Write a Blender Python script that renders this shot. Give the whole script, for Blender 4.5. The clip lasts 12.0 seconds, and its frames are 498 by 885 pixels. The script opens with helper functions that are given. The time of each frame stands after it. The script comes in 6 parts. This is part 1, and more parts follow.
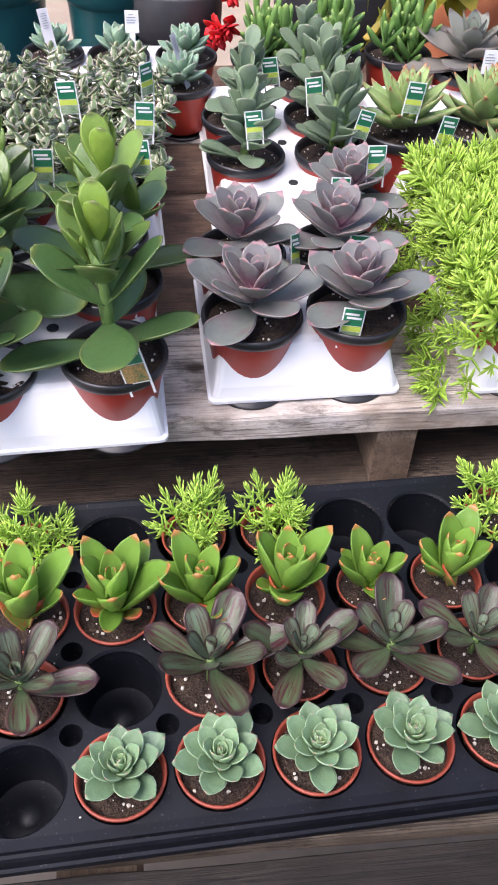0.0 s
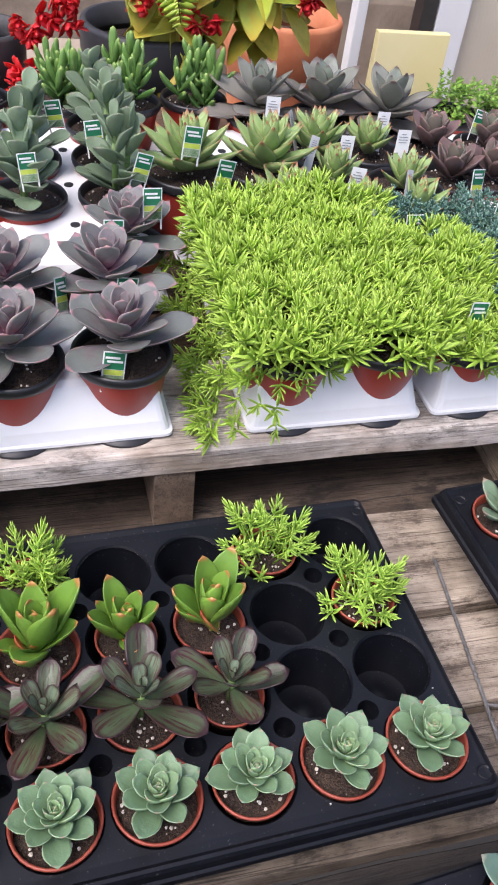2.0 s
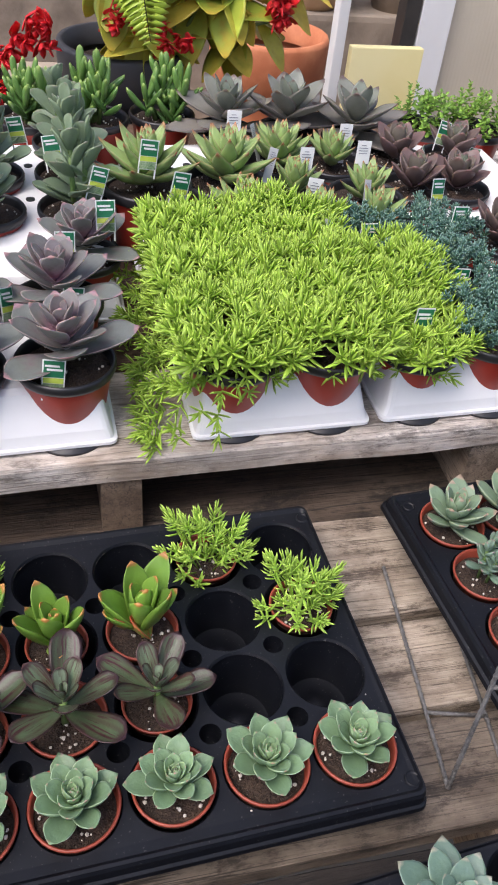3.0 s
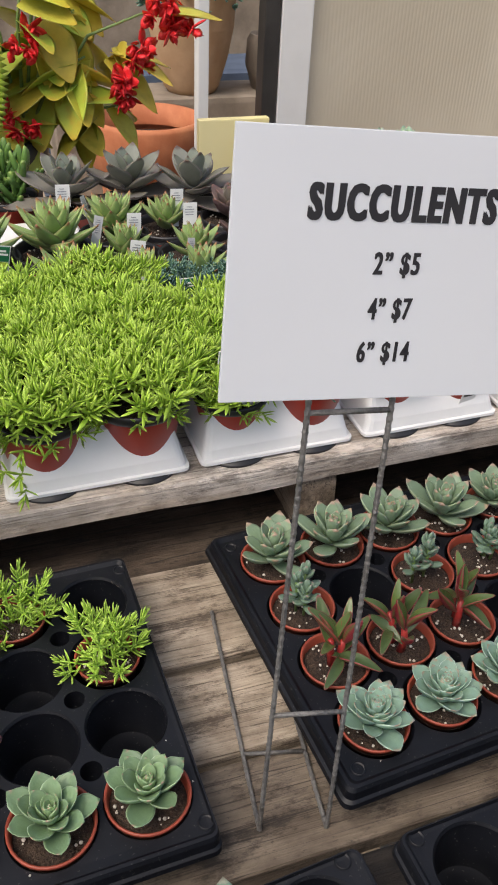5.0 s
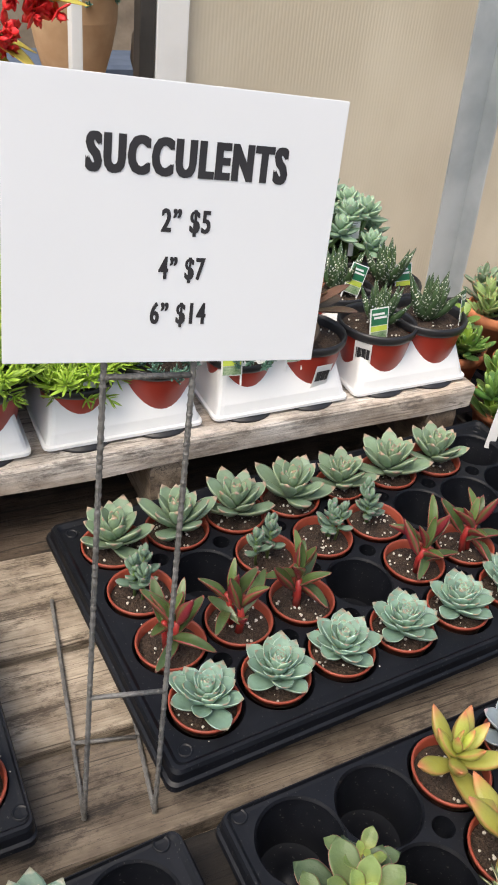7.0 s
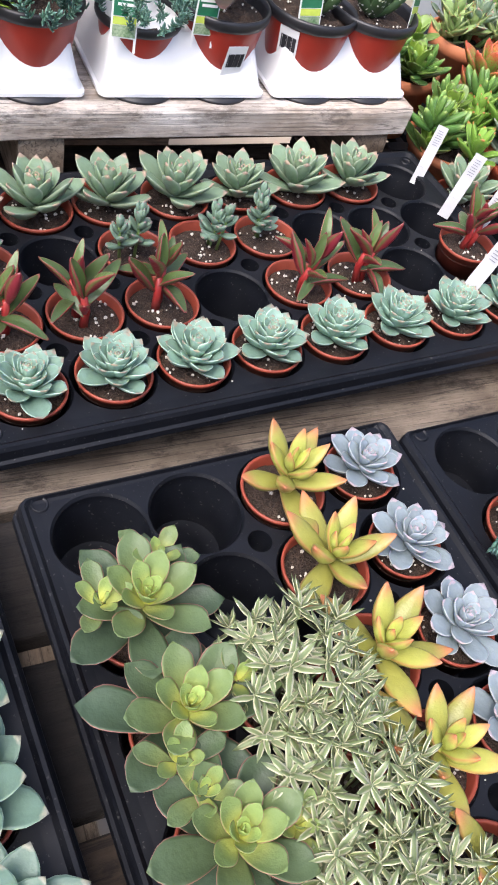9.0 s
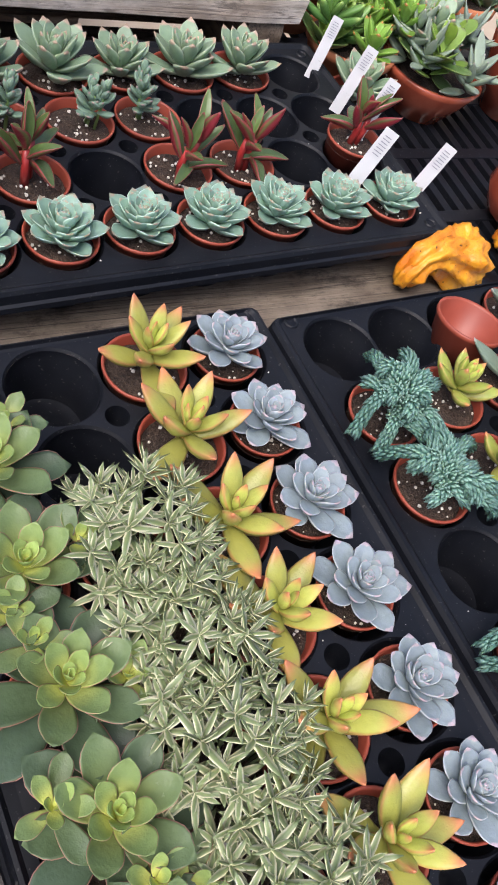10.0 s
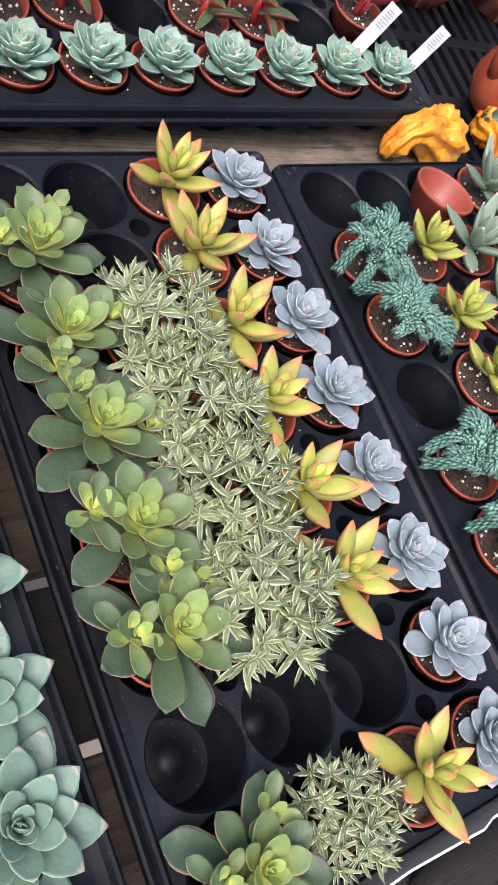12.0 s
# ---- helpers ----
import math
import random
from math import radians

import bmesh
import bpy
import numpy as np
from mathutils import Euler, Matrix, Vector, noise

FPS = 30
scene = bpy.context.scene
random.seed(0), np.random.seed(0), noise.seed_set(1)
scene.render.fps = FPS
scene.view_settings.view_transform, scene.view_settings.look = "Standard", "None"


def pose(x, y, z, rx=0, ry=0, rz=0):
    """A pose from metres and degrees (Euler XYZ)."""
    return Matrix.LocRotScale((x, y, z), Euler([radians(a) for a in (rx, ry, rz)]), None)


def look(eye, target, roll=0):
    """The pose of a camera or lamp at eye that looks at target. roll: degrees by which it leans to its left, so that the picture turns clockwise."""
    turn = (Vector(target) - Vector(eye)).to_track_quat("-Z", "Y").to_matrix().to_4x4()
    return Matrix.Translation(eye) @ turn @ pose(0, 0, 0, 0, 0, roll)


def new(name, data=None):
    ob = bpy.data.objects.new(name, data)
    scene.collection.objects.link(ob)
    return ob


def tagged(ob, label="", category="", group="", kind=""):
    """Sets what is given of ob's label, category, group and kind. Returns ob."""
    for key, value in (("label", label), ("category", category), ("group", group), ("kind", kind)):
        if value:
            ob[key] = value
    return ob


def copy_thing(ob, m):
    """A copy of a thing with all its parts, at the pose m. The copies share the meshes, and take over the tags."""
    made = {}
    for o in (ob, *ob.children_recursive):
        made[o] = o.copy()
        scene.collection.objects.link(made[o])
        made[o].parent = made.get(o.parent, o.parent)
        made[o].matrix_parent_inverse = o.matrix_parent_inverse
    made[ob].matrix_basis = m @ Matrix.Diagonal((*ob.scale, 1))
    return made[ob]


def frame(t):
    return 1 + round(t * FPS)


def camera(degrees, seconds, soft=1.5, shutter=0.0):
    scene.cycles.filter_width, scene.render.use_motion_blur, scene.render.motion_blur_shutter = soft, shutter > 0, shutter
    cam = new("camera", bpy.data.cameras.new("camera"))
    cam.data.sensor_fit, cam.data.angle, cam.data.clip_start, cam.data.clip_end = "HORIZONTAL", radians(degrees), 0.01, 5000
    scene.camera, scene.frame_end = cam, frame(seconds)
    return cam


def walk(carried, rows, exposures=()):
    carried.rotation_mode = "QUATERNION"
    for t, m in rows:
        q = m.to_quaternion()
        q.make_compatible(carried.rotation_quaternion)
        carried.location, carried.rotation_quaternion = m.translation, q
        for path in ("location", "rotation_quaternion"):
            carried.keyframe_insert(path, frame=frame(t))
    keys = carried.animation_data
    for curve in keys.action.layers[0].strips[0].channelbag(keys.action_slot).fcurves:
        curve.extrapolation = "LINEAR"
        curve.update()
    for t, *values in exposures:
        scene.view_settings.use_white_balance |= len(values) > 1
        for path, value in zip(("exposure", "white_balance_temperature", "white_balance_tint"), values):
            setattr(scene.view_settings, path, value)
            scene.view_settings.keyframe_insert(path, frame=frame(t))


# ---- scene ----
cam = camera(33.8, 12.0, 1.9)
PATH = [
    (0, (-0.087, 0.072, 0.649), (0.119, 1.456, -0.78), 3.7),
    (0.5, (-0.073, 0.089, 0.646), (0.195, 1.467, -0.778), 4.4),
    (1, (-0.062, 0.098, 0.634), (0.348, 1.481, -0.751), 5.7),
    (1.5, (-0.024, 0.084, 0.636), (0.462, 1.465, -0.726), 8.3),
    (2, (0.027, 0.071, 0.65), (0.514, 1.472, -0.691), 8.6),
    (2.5, (0.062, 0.065, 0.645), (0.522, 1.49, -0.681), 7.8),
    (2.7, (0.073, 0.059, 0.646), (0.532, 1.487, -0.676), 7.6),
    (4.3, (0.215, 0.006, 0.653), (0.651, 1.55, -0.542), 2.7),
    (4.5, (0.225, 0.009, 0.636), (0.691, 1.557, -0.541), 2.7),
    (5, (0.243, -0.014, 0.637), (0.798, 1.518, -0.523), 2.8),
    (5.5, (0.25, -0.03, 0.638), (0.895, 1.475, -0.512), 3.9),
    (6, (0.264, -0.039, 0.633), (0.974, 1.448, -0.501), 5.2),
    (6.5, (0.277, -0.036, 0.624), (1.013, 1.443, -0.504), 5.9),
    (7, (0.304, -0.04, 0.614), (1.072, 1.418, -0.519), 6.8),
    (7.5, (0.333, -0.053, 0.593), (1.135, 1.297, -0.646), 10.6),
    (7.7, (0.335, -0.057, 0.574), (1.166, 1.204, -0.737), 13.5),
    (9.3, (0.418, -0.06, 0.515), (1.211, 0.976, -1.001), 21.2),
    (9.5, (0.428, -0.072, 0.511), (1.234, 0.936, -1.017), 22.3),
    (10, (0.438, -0.108, 0.513), (1.353, 0.756, -1.042), 28.9),
    (10.5, (0.419, -0.139, 0.527), (1.425, 0.59, -1.041), 36.2),
    (11, (0.408, -0.179, 0.538), (1.482, 0.419, -1.04), 43.5),
    (11.5, (0.385, -0.202, 0.547), (1.475, 0.345, -1.037), 46.4),
    (12, (0.342, -0.188, 0.544), (1.357, 0.41, -1.072), 44.7),
]
walk(cam, [(t, look(eye, target, roll)) for t, eye, target, roll in PATH], [(t, stops, kelvin, tint) for t, stops, kelvin, tint in (
    (0.0, 0.84, 6050.0, 21.0), (1.5, 0.67, 6050.0, 20.0), (2.5, 0.50, 6100.0, 18.0), (4.5, 0.20, 6650.0, 13.0), (5.5, 0.12, 6800.0, 10.0), (6.5, 0.46, 6800.0, 9.0), (7.5, 0.52, 6800.0, 10.0),
    (9.5, 1.00, 6050.0, 16.0), (10.0, 0.66, 6200.0, 15.0), (10.5, 0.67, 6250.0, 13.0), (12.0, 0.86, 6200.0, 16.0))])

# ---- light ----
world = bpy.data.worlds.new("sky")
scene.world = world
world.use_nodes = True
wn = world.node_tree.nodes
sky = wn.new("ShaderNodeTexSky")
sky.sky_type, sky.sun_disc = "NISHITA", False
SUN_EL, SUN_ROT = radians(60), radians(240)
sky.sun_elevation, sky.sun_rotation = SUN_EL, SUN_ROT
sky.air_density, sky.dust_density = 1.0, 4.0
world.node_tree.links.new(sky.outputs[0], wn["Background"].inputs[0])
wn["Background"].inputs[1].default_value = 0.15
sun_data = bpy.data.lights.new("sun", "SUN")
sun_data.energy, sun_data.angle, sun_data.color = 2.0, radians(40), (1.0, 0.95, 0.88)
sun = new("sun", sun_data)
sun.matrix_world = look((math.sin(SUN_ROT) * 3, math.cos(SUN_ROT) * 3, 5.2), (0, 0, 0))


# ---- materials ----
def mat_new(name, rough=0.5, metal=0.0):
    m = bpy.data.materials.new(name)
    m.use_nodes = True
    nt = m.node_tree
    b = nt.nodes["Principled BSDF"]
    b.inputs["Roughness"].default_value, b.inputs["Metallic"].default_value = rough, metal
    return m, nt, b


def rgba(c):
    return (*c, 1.0)


def mix(nt, fac, a, b, mode="MIX"):
    n = nt.nodes.new("ShaderNodeMix")
    n.data_type, n.blend_type = "RGBA", mode
    for sock, v in ((n.inputs[0], fac), (n.inputs[6], a), (n.inputs[7], b)):
        if isinstance(v, (int, float)):
            sock.default_value = v
        elif isinstance(v, tuple):
            sock.default_value = rgba(v)
        else:
            nt.links.new(v, sock)
    return n.outputs[2]


def calc(nt, op, a, b=0.0, clamp=False):
    n = nt.nodes.new("ShaderNodeMath")
    n.operation, n.use_clamp = op, clamp
    for sock, v in zip(n.inputs, (a, b)):
        if isinstance(v, (int, float)):
            sock.default_value = v
        else:
            nt.links.new(v, sock)
    return n.outputs[0]


def ramp(nt, v, lo, hi, smooth=True):
    n = nt.nodes.new("ShaderNodeMapRange")
    n.interpolation_type = "SMOOTHSTEP" if smooth else "LINEAR"
    nt.links.new(v, n.inputs[0])
    n.inputs[1].default_value, n.inputs[2].default_value = lo, hi
    return n.outputs[0]


def coords(nt, which="Object", scale=(1, 1, 1)):
    t, m = nt.nodes.new("ShaderNodeTexCoord"), nt.nodes.new("ShaderNodeMapping")
    m.inputs["Scale"].default_value = scale
    nt.links.new(t.outputs[which], m.inputs[0])
    return m.outputs[0]


def noise_tex(nt, vec, scale, detail=4.0, rough=0.55):
    n = nt.nodes.new("ShaderNodeTexNoise")
    n.inputs["Scale"].default_value, n.inputs["Detail"].default_value, n.inputs["Roughness"].default_value = scale, detail, rough
    nt.links.new(vec, n.inputs["Vector"])
    return n.outputs[0]


def bump(nt, b, height, strength, dist):
    n = nt.nodes.new("ShaderNodeBump")
    n.inputs["Strength"].default_value, n.inputs["Distance"].default_value = strength, dist
    nt.links.new(height, n.inputs["Height"])
    nt.links.new(n.outputs[0], b.inputs["Normal"])


def jitter(nt, colour, amount, island=False):
    """Each object's (or island's) own lightness."""
    src = nt.nodes.new("ShaderNodeNewGeometry").outputs["Random Per Island"] if island else nt.nodes.new("ShaderNodeObjectInfo").outputs["Random"]
    h = nt.nodes.new("ShaderNodeHueSaturation")
    nt.links.new(calc(nt, "ADD", calc(nt, "MULTIPLY", src, 2 * amount), 1 - amount), h.inputs["Value"])
    nt.links.new(colour, h.inputs["Color"])
    return h.outputs[0]


def leaf_mat(name, base, inner, tip, edge=None, tip_from=0.75, edge_from=0.75, rough=0.42, stripe=None, under=None, dots=None, vary=0.14, island=False, patch=None, grain=5.0, spec=0.4, heart=None):
    """A leaf's skin: u runs across the leaf, v from its foot to its tip; the object's colour holds how far in the leaf sits."""
    m, nt, b = mat_new(name, rough)
    uv = nt.nodes.new("ShaderNodeSeparateXYZ")
    nt.links.new(coords(nt, "UV"), uv.inputs[0])
    across = calc(nt, "ABSOLUTE", calc(nt, "SUBTRACT", uv.outputs[0], 0.5))
    across = calc(nt, "MULTIPLY", across, 2.0)
    age = nt.nodes.new("ShaderNodeSeparateColor")
    nt.links.new(nt.nodes.new("ShaderNodeObjectInfo").outputs["Color"], age.inputs[0])
    col = mix(nt, age.outputs[0] if not island else 0.0, base, inner)
    if heart:
        near = calc(nt, "SUBTRACT", 1.0, ramp(nt, uv.outputs[1], 0.15, 0.80))
        col = mix(nt, calc(nt, "MULTIPLY", near, ramp(nt, age.outputs[0], 0.08, 0.50)), col, heart)
    vec = coords(nt)
    mott = noise_tex(nt, vec, grain, 5)
    if patch:
        col = mix(nt, ramp(nt, noise_tex(nt, vec, grain * 0.5, 3), 0.48, 0.66), col, patch)
    col = mix(nt, calc(nt, "MULTIPLY", ramp(nt, mott, 0.3, 0.75), 0.4), col, mix(nt, 1.0, col, (0.62, 0.66, 0.6), "MULTIPLY"))
    if stripe:
        s = calc(nt, "MULTIPLY", ramp(nt, across, 0.12, 0.34), calc(nt, "SUBTRACT", 1.0, ramp(nt, across, 0.38, 0.62)))
        s = calc(nt, "MULTIPLY", s, ramp(nt, calc(nt, "ADD", uv.outputs[1], calc(nt, "MULTIPLY", mott, 0.5)), 0.35, 0.75))
        shift = nt.nodes.new("ShaderNodeVectorMath")
        shift.operation = "ADD"
        nt.links.new(coords(nt, "UV", (6.0, 0.9, 1.0)), shift.inputs[0])
        nt.links.new(calc(nt, "MULTIPLY", nt.nodes.new("ShaderNodeObjectInfo").outputs["Random"], 40.0), shift.inputs[1])
        streak = ramp(nt, noise_tex(nt, shift.outputs[0], 1.6, 3, 0.6), 0.50, 0.60)
        s = calc(nt, "MAXIMUM", calc(nt, "MULTIPLY", s, 0.5), calc(nt, "MULTIPLY", streak, ramp(nt, uv.outputs[1], 0.2, 0.5)))
        s = calc(nt, "MULTIPLY", s, calc(nt, "SUBTRACT", 1.0, calc(nt, "MULTIPLY", age.outputs[0], 0.9)))
        col = mix(nt, s, col, stripe)
    if tip:
        tv = calc(nt, "ADD", uv.outputs[1], calc(nt, "MULTIPLY", calc(nt, "SUBTRACT", mott, 0.5), 0.25))
        col = mix(nt, ramp(nt, tv, tip_from, 1.0), col, tip)
    if edge:
        col = mix(nt, ramp(nt, across, edge_from, 1.0), col, edge)
    if dots:
        vor = nt.nodes.new("ShaderNodeTexVoronoi")
        vor.inputs["Scale"].default_value = 1.0
        nt.links.new(coords(nt, "UV", (4.0, 15.0, 1.0)), vor.inputs["Vector"])
        col = mix(nt, calc(nt, "SUBTRACT", 1.0, ramp(nt, vor.outputs["Distance"], 0.22, 0.34)), col, dots)
    if under:
        up = nt.nodes.new("ShaderNodeSeparateXYZ")
        tc = nt.nodes.new("ShaderNodeTexCoord")
        nt.links.new(tc.outputs["Normal"], up.inputs[0])
        col = mix(nt, calc(nt, "SUBTRACT", 1.0, ramp(nt, up.outputs[2], -0.62, -0.12)), col, under)
    col = jitter(nt, col, vary, island)
    nt.links.new(col, b.inputs["Base Color"])
    b.inputs["Specular IOR Level"].default_value = spec
    b.inputs["Subsurface Weight"].default_value = 0.18
    b.inputs["Subsurface Radius"].default_value = (1.0, 1.0, 0.4)
    b.inputs["Subsurface Scale"].default_value = 0.003
    bump(nt, b, mott, 0.2, 0.006 if not island else 0.0005)
    return m


def plain_mat(name, a, b2, rough=0.5, scale=30.0, metal=0.0, bumps=0.15, dist=0.002, fleck=None, stretch=(1, 1, 1), vary=0.0):
    m, nt, b = mat_new(name, rough, metal)
    vec = coords(nt, "Object", stretch)
    f = noise_tex(nt, vec, scale, 6)
    big = noise_tex(nt, vec, scale * 0.15, 3)
    col = mix(nt, ramp(nt, calc(nt, "MULTIPLY", calc(nt, "ADD", f, big), 0.5), 0.35, 0.65), a, b2)
    if fleck:
        sp = noise_tex(nt, vec, scale * 6, 2)
        col = mix(nt, ramp(nt, sp, 0.665, 0.71), col, fleck)
    if vary:
        col = jitter(nt, col, vary)
    nt.links.new(col, b.inputs["Base Color"])
    r = calc(nt, "ADD", calc(nt, "MULTIPLY", big, 0.25), rough - 0.12)
    nt.links.new(r, b.inputs["Roughness"])
    bump(nt, b, f, bumps, dist)
    return m


def wood_mat(name, pale, brown, dark, along="x", grey=0.5):
    m, nt, b = mat_new(name, 0.78)
    st = {"x": (1.6, 42, 42), "y": (42, 1.6, 42)}[along]
    rnd = nt.nodes.new("ShaderNodeObjectInfo").outputs["Random"]
    off = nt.nodes.new("ShaderNodeVectorMath")
    off.operation = "ADD"
    nt.links.new(coords(nt, "Object", st), off.inputs[0])
    comb = nt.nodes.new("ShaderNodeCombineXYZ")
    for i in range(3):
        nt.links.new(calc(nt, "MULTIPLY", rnd, 37.0 + 11 * i), comb.inputs[i])
    nt.links.new(comb.outputs[0], off.inputs[1])
    grain = noise_tex(nt, off.outputs[0], 2.7, 10, 0.72)
    turned = (lambda v: v) if along == "x" else (lambda v: (v[1], v[0], v[2]))
    broad = noise_tex(nt, coords(nt, "Object", turned((3, 9, 9))), 1.6, 5, 0.6)
    tone = ramp(nt, calc(nt, "ADD", broad, calc(nt, "MULTIPLY", calc(nt, "SUBTRACT", rnd, 0.5), 0.35)), 0.5 - 0.3 * grey, 0.85 - 0.3 * grey)
    col = mix(nt, tone, brown, pale)
    fibre = noise_tex(nt, coords(nt, "Object", turned((5, 150, 150))), 2.4, 6, 0.7)
    col = mix(nt, 1.0, col, mix(nt, ramp(nt, fibre, 0.34, 0.66), (0.84, 0.83, 0.81), (1.10, 1.10, 1.09)), "MULTIPLY")
    blot = noise_tex(nt, coords(nt, "Object", turned((9, 16, 16))), 1.5, 6, 0.62)
    col = mix(nt, 1.0, col, mix(nt, ramp(nt, blot, 0.36, 0.64), (0.70, 0.67, 0.64), (1.24, 1.24, 1.24)), "MULTIPLY")
    col = mix(nt, calc(nt, "MULTIPLY", ramp(nt, grain, 0.50, 0.72), 0.5), col, dark)
    stain = noise_tex(nt, coords(nt, "Object", turned((5, 12, 12))), 2.0, 10, 0.78)
    col = mix(nt, calc(nt, "MULTIPLY", ramp(nt, stain, 0.50, 0.62), 0.8), col, dark)
    speck = noise_tex(nt, coords(nt, "Object", turned((40, 110, 110))), 2.6, 4, 0.7)
    col = mix(nt, calc(nt, "MULTIPLY", ramp(nt, speck, 0.60, 0.70), 0.6), col, dark)
    fine = noise_tex(nt, coords(nt, "Object", turned((1.1, 75, 75))), 1.3, 3, 0.5)
    crack = calc(nt, "SUBTRACT", 1.0, ramp(nt, calc(nt, "ABSOLUTE", calc(nt, "SUBTRACT", fine, 0.5)), 0.003, 0.016))
    col = mix(nt, calc(nt, "MULTIPLY", crack, 0.75), col, dark)
    knot = nt.nodes.new("ShaderNodeTexVoronoi")
    knot.inputs["Scale"].default_value = 7.5
    nt.links.new(coords(nt, "Object", (1, 1.6, 0.2) if along == "x" else (1.6, 1, 0.2)), knot.inputs["Vector"])
    k = calc(nt, "SUBTRACT", 1.0, ramp(nt, calc(nt, "ADD", knot.outputs["Distance"], calc(nt, "MULTIPLY", grain, 0.08)), 0.090, 0.16))
    col = mix(nt, calc(nt, "MULTIPLY", k, 0.85), col, (0.05, 0.03, 0.02))
    grain = calc(nt, "ADD", calc(nt, "MULTIPLY", grain, 0.6), calc(nt, "MULTIPLY", fibre, 0.5))
    nt.links.new(col, b.inputs["Base Color"])
    bump(nt, b, grain, 0.9, 0.004)
    return m


M = {}
M["tray"] = plain_mat("black_plastic", (0.0030, 0.0036, 0.0058), (0.0056, 0.0066, 0.0098), 0.48, 60, bumps=0.12, dist=0.001, fleck=(0.050, 0.049, 0.047))
M["tray"].node_tree.nodes["Principled BSDF"].inputs["Specular IOR Level"].default_value = 0.32
M["pot"] = plain_mat("terracotta_plastic", (0.26, 0.048, 0.026), (0.32, 0.068, 0.038), 0.45, 30, bumps=0.05, dist=0.001)
M["red"] = plain_mat("red_plastic", (0.33, 0.030, 0.018), (0.37, 0.042, 0.025), 0.33, 12, bumps=0.03, dist=0.001)
M["black"] = plain_mat("black_rim", (0.014, 0.014, 0.016), (0.022, 0.022, 0.025), 0.4, 30, bumps=0.05, dist=0.001)
M["white"] = plain_mat("white_plastic", (0.80, 0.80, 0.79), (0.86, 0.86, 0.86), 0.38, 14, bumps=0.05, dist=0.001)
M["soil"] = plain_mat("potting_soil", (0.026, 0.016, 0.011), (0.080, 0.050, 0.033), 0.95, 380, bumps=1.0, dist=0.006, fleck=(0.30, 0.25, 0.18))
M["perlite"] = plain_mat("perlite", (0.50, 0.45, 0.37), (0.74, 0.70, 0.62), 0.9, 300)
M["wood_grey"] = wood_mat("weathered_plank", (0.66, 0.61, 0.56), (0.47, 0.38, 0.30), (0.13, 0.105, 0.085), "x", 1.3)
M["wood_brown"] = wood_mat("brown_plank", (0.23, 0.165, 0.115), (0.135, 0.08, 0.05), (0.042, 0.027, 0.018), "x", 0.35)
M["wood_low"] = wood_mat("bench_plank", (0.42, 0.355, 0.28), (0.27, 0.215, 0.160), (0.060, 0.042, 0.029), "x", 0.75)
# darker bench tones: darker wood, plus shade at the front put into the colour
M["wood_low_dark"] = wood_mat("darker_bench_plank", (0.185, 0.150, 0.115), (0.105, 0.080, 0.060), (0.024, 0.018, 0.014), "x", 0.6)
M["wood_mid"] = wood_mat("mid_brown_plank", (0.15, 0.114, 0.082), (0.062, 0.043, 0.030), (0.014, 0.011, 0.009), "x", 0.5)
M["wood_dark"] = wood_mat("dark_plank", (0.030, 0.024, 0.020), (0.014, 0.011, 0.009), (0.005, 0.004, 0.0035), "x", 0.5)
M["wood_y"] = wood_mat("stringer_wood", (0.36, 0.29, 0.22), (0.18, 0.13, 0.09), (0.06, 0.045, 0.035), "y", 0.5)
M["steel"] = plain_mat("galvanised_wire", (0.13, 0.125, 0.12), (0.24, 0.235, 0.225), 0.55, 260, 0.55, 0.9, 0.003)
M["sign"] = plain_mat("white_sign", (0.625, 0.655, 0.69), (0.665, 0.695, 0.73), 0.5, 3, bumps=0.03, dist=0.001)
M["ink"] = plain_mat("black_ink", (0.012, 0.012, 0.016), (0.02, 0.02, 0.024), 0.5, 40)
M["card"] = plain_mat("white_card", (0.78, 0.78, 0.76), (0.84, 0.84, 0.82), 0.45, 30, bumps=0.02)
M["stake_card"] = plain_mat("grey_white_card", (0.50, 0.50, 0.50), (0.56, 0.56, 0.56), 0.5, 30, bumps=0.02)
M["print"] = plain_mat("green_print", (0.012, 0.13, 0.06), (0.02, 0.19, 0.085), 0.35, 90, bumps=0.0)
M["lime_print"] = plain_mat("lime_print", (0.42, 0.55, 0.05), (0.55, 0.66, 0.10), 0.35, 90, bumps=0.0)
M["photo"] = plain_mat("photo_print", (0.10, 0.16, 0.06), (0.55, 0.30, 0.10), 0.35, 420, bumps=0.0)
M["grey_print"] = plain_mat("grey_print", (0.16, 0.16, 0.19), (0.26, 0.26, 0.30), 0.5, 60, bumps=0.0)
M["yellow_card"] = plain_mat("yellow_card", (0.80, 0.70, 0.30), (0.86, 0.78, 0.42), 0.6, 6, bumps=0.02)
M["terracotta"] = plain_mat("terracotta", (0.46, 0.145, 0.060), (0.62, 0.24, 0.11), 0.75, 18, bumps=0.3, dist=0.004)
M["glaze"] = plain_mat("glazed_clay", (0.24, 0.045, 0.022), (0.38, 0.095, 0.050), 0.2, 26, bumps=0.2, dist=0.002)
M["teal"] = plain_mat("teal_glaze", (0.012, 0.075, 0.082), (0.02, 0.11, 0.115), 0.3, 9, bumps=0.1)
M["stem"] = plain_mat("green_stem", (0.11, 0.20, 0.05), (0.18, 0.27, 0.08), 0.5, 80, bumps=0.2, dist=0.001)
M["red_stem"] = plain_mat("red_stem", (0.30, 0.02, 0.02), (0.40, 0.05, 0.04), 0.4, 80, bumps=0.1, dist=0.001)
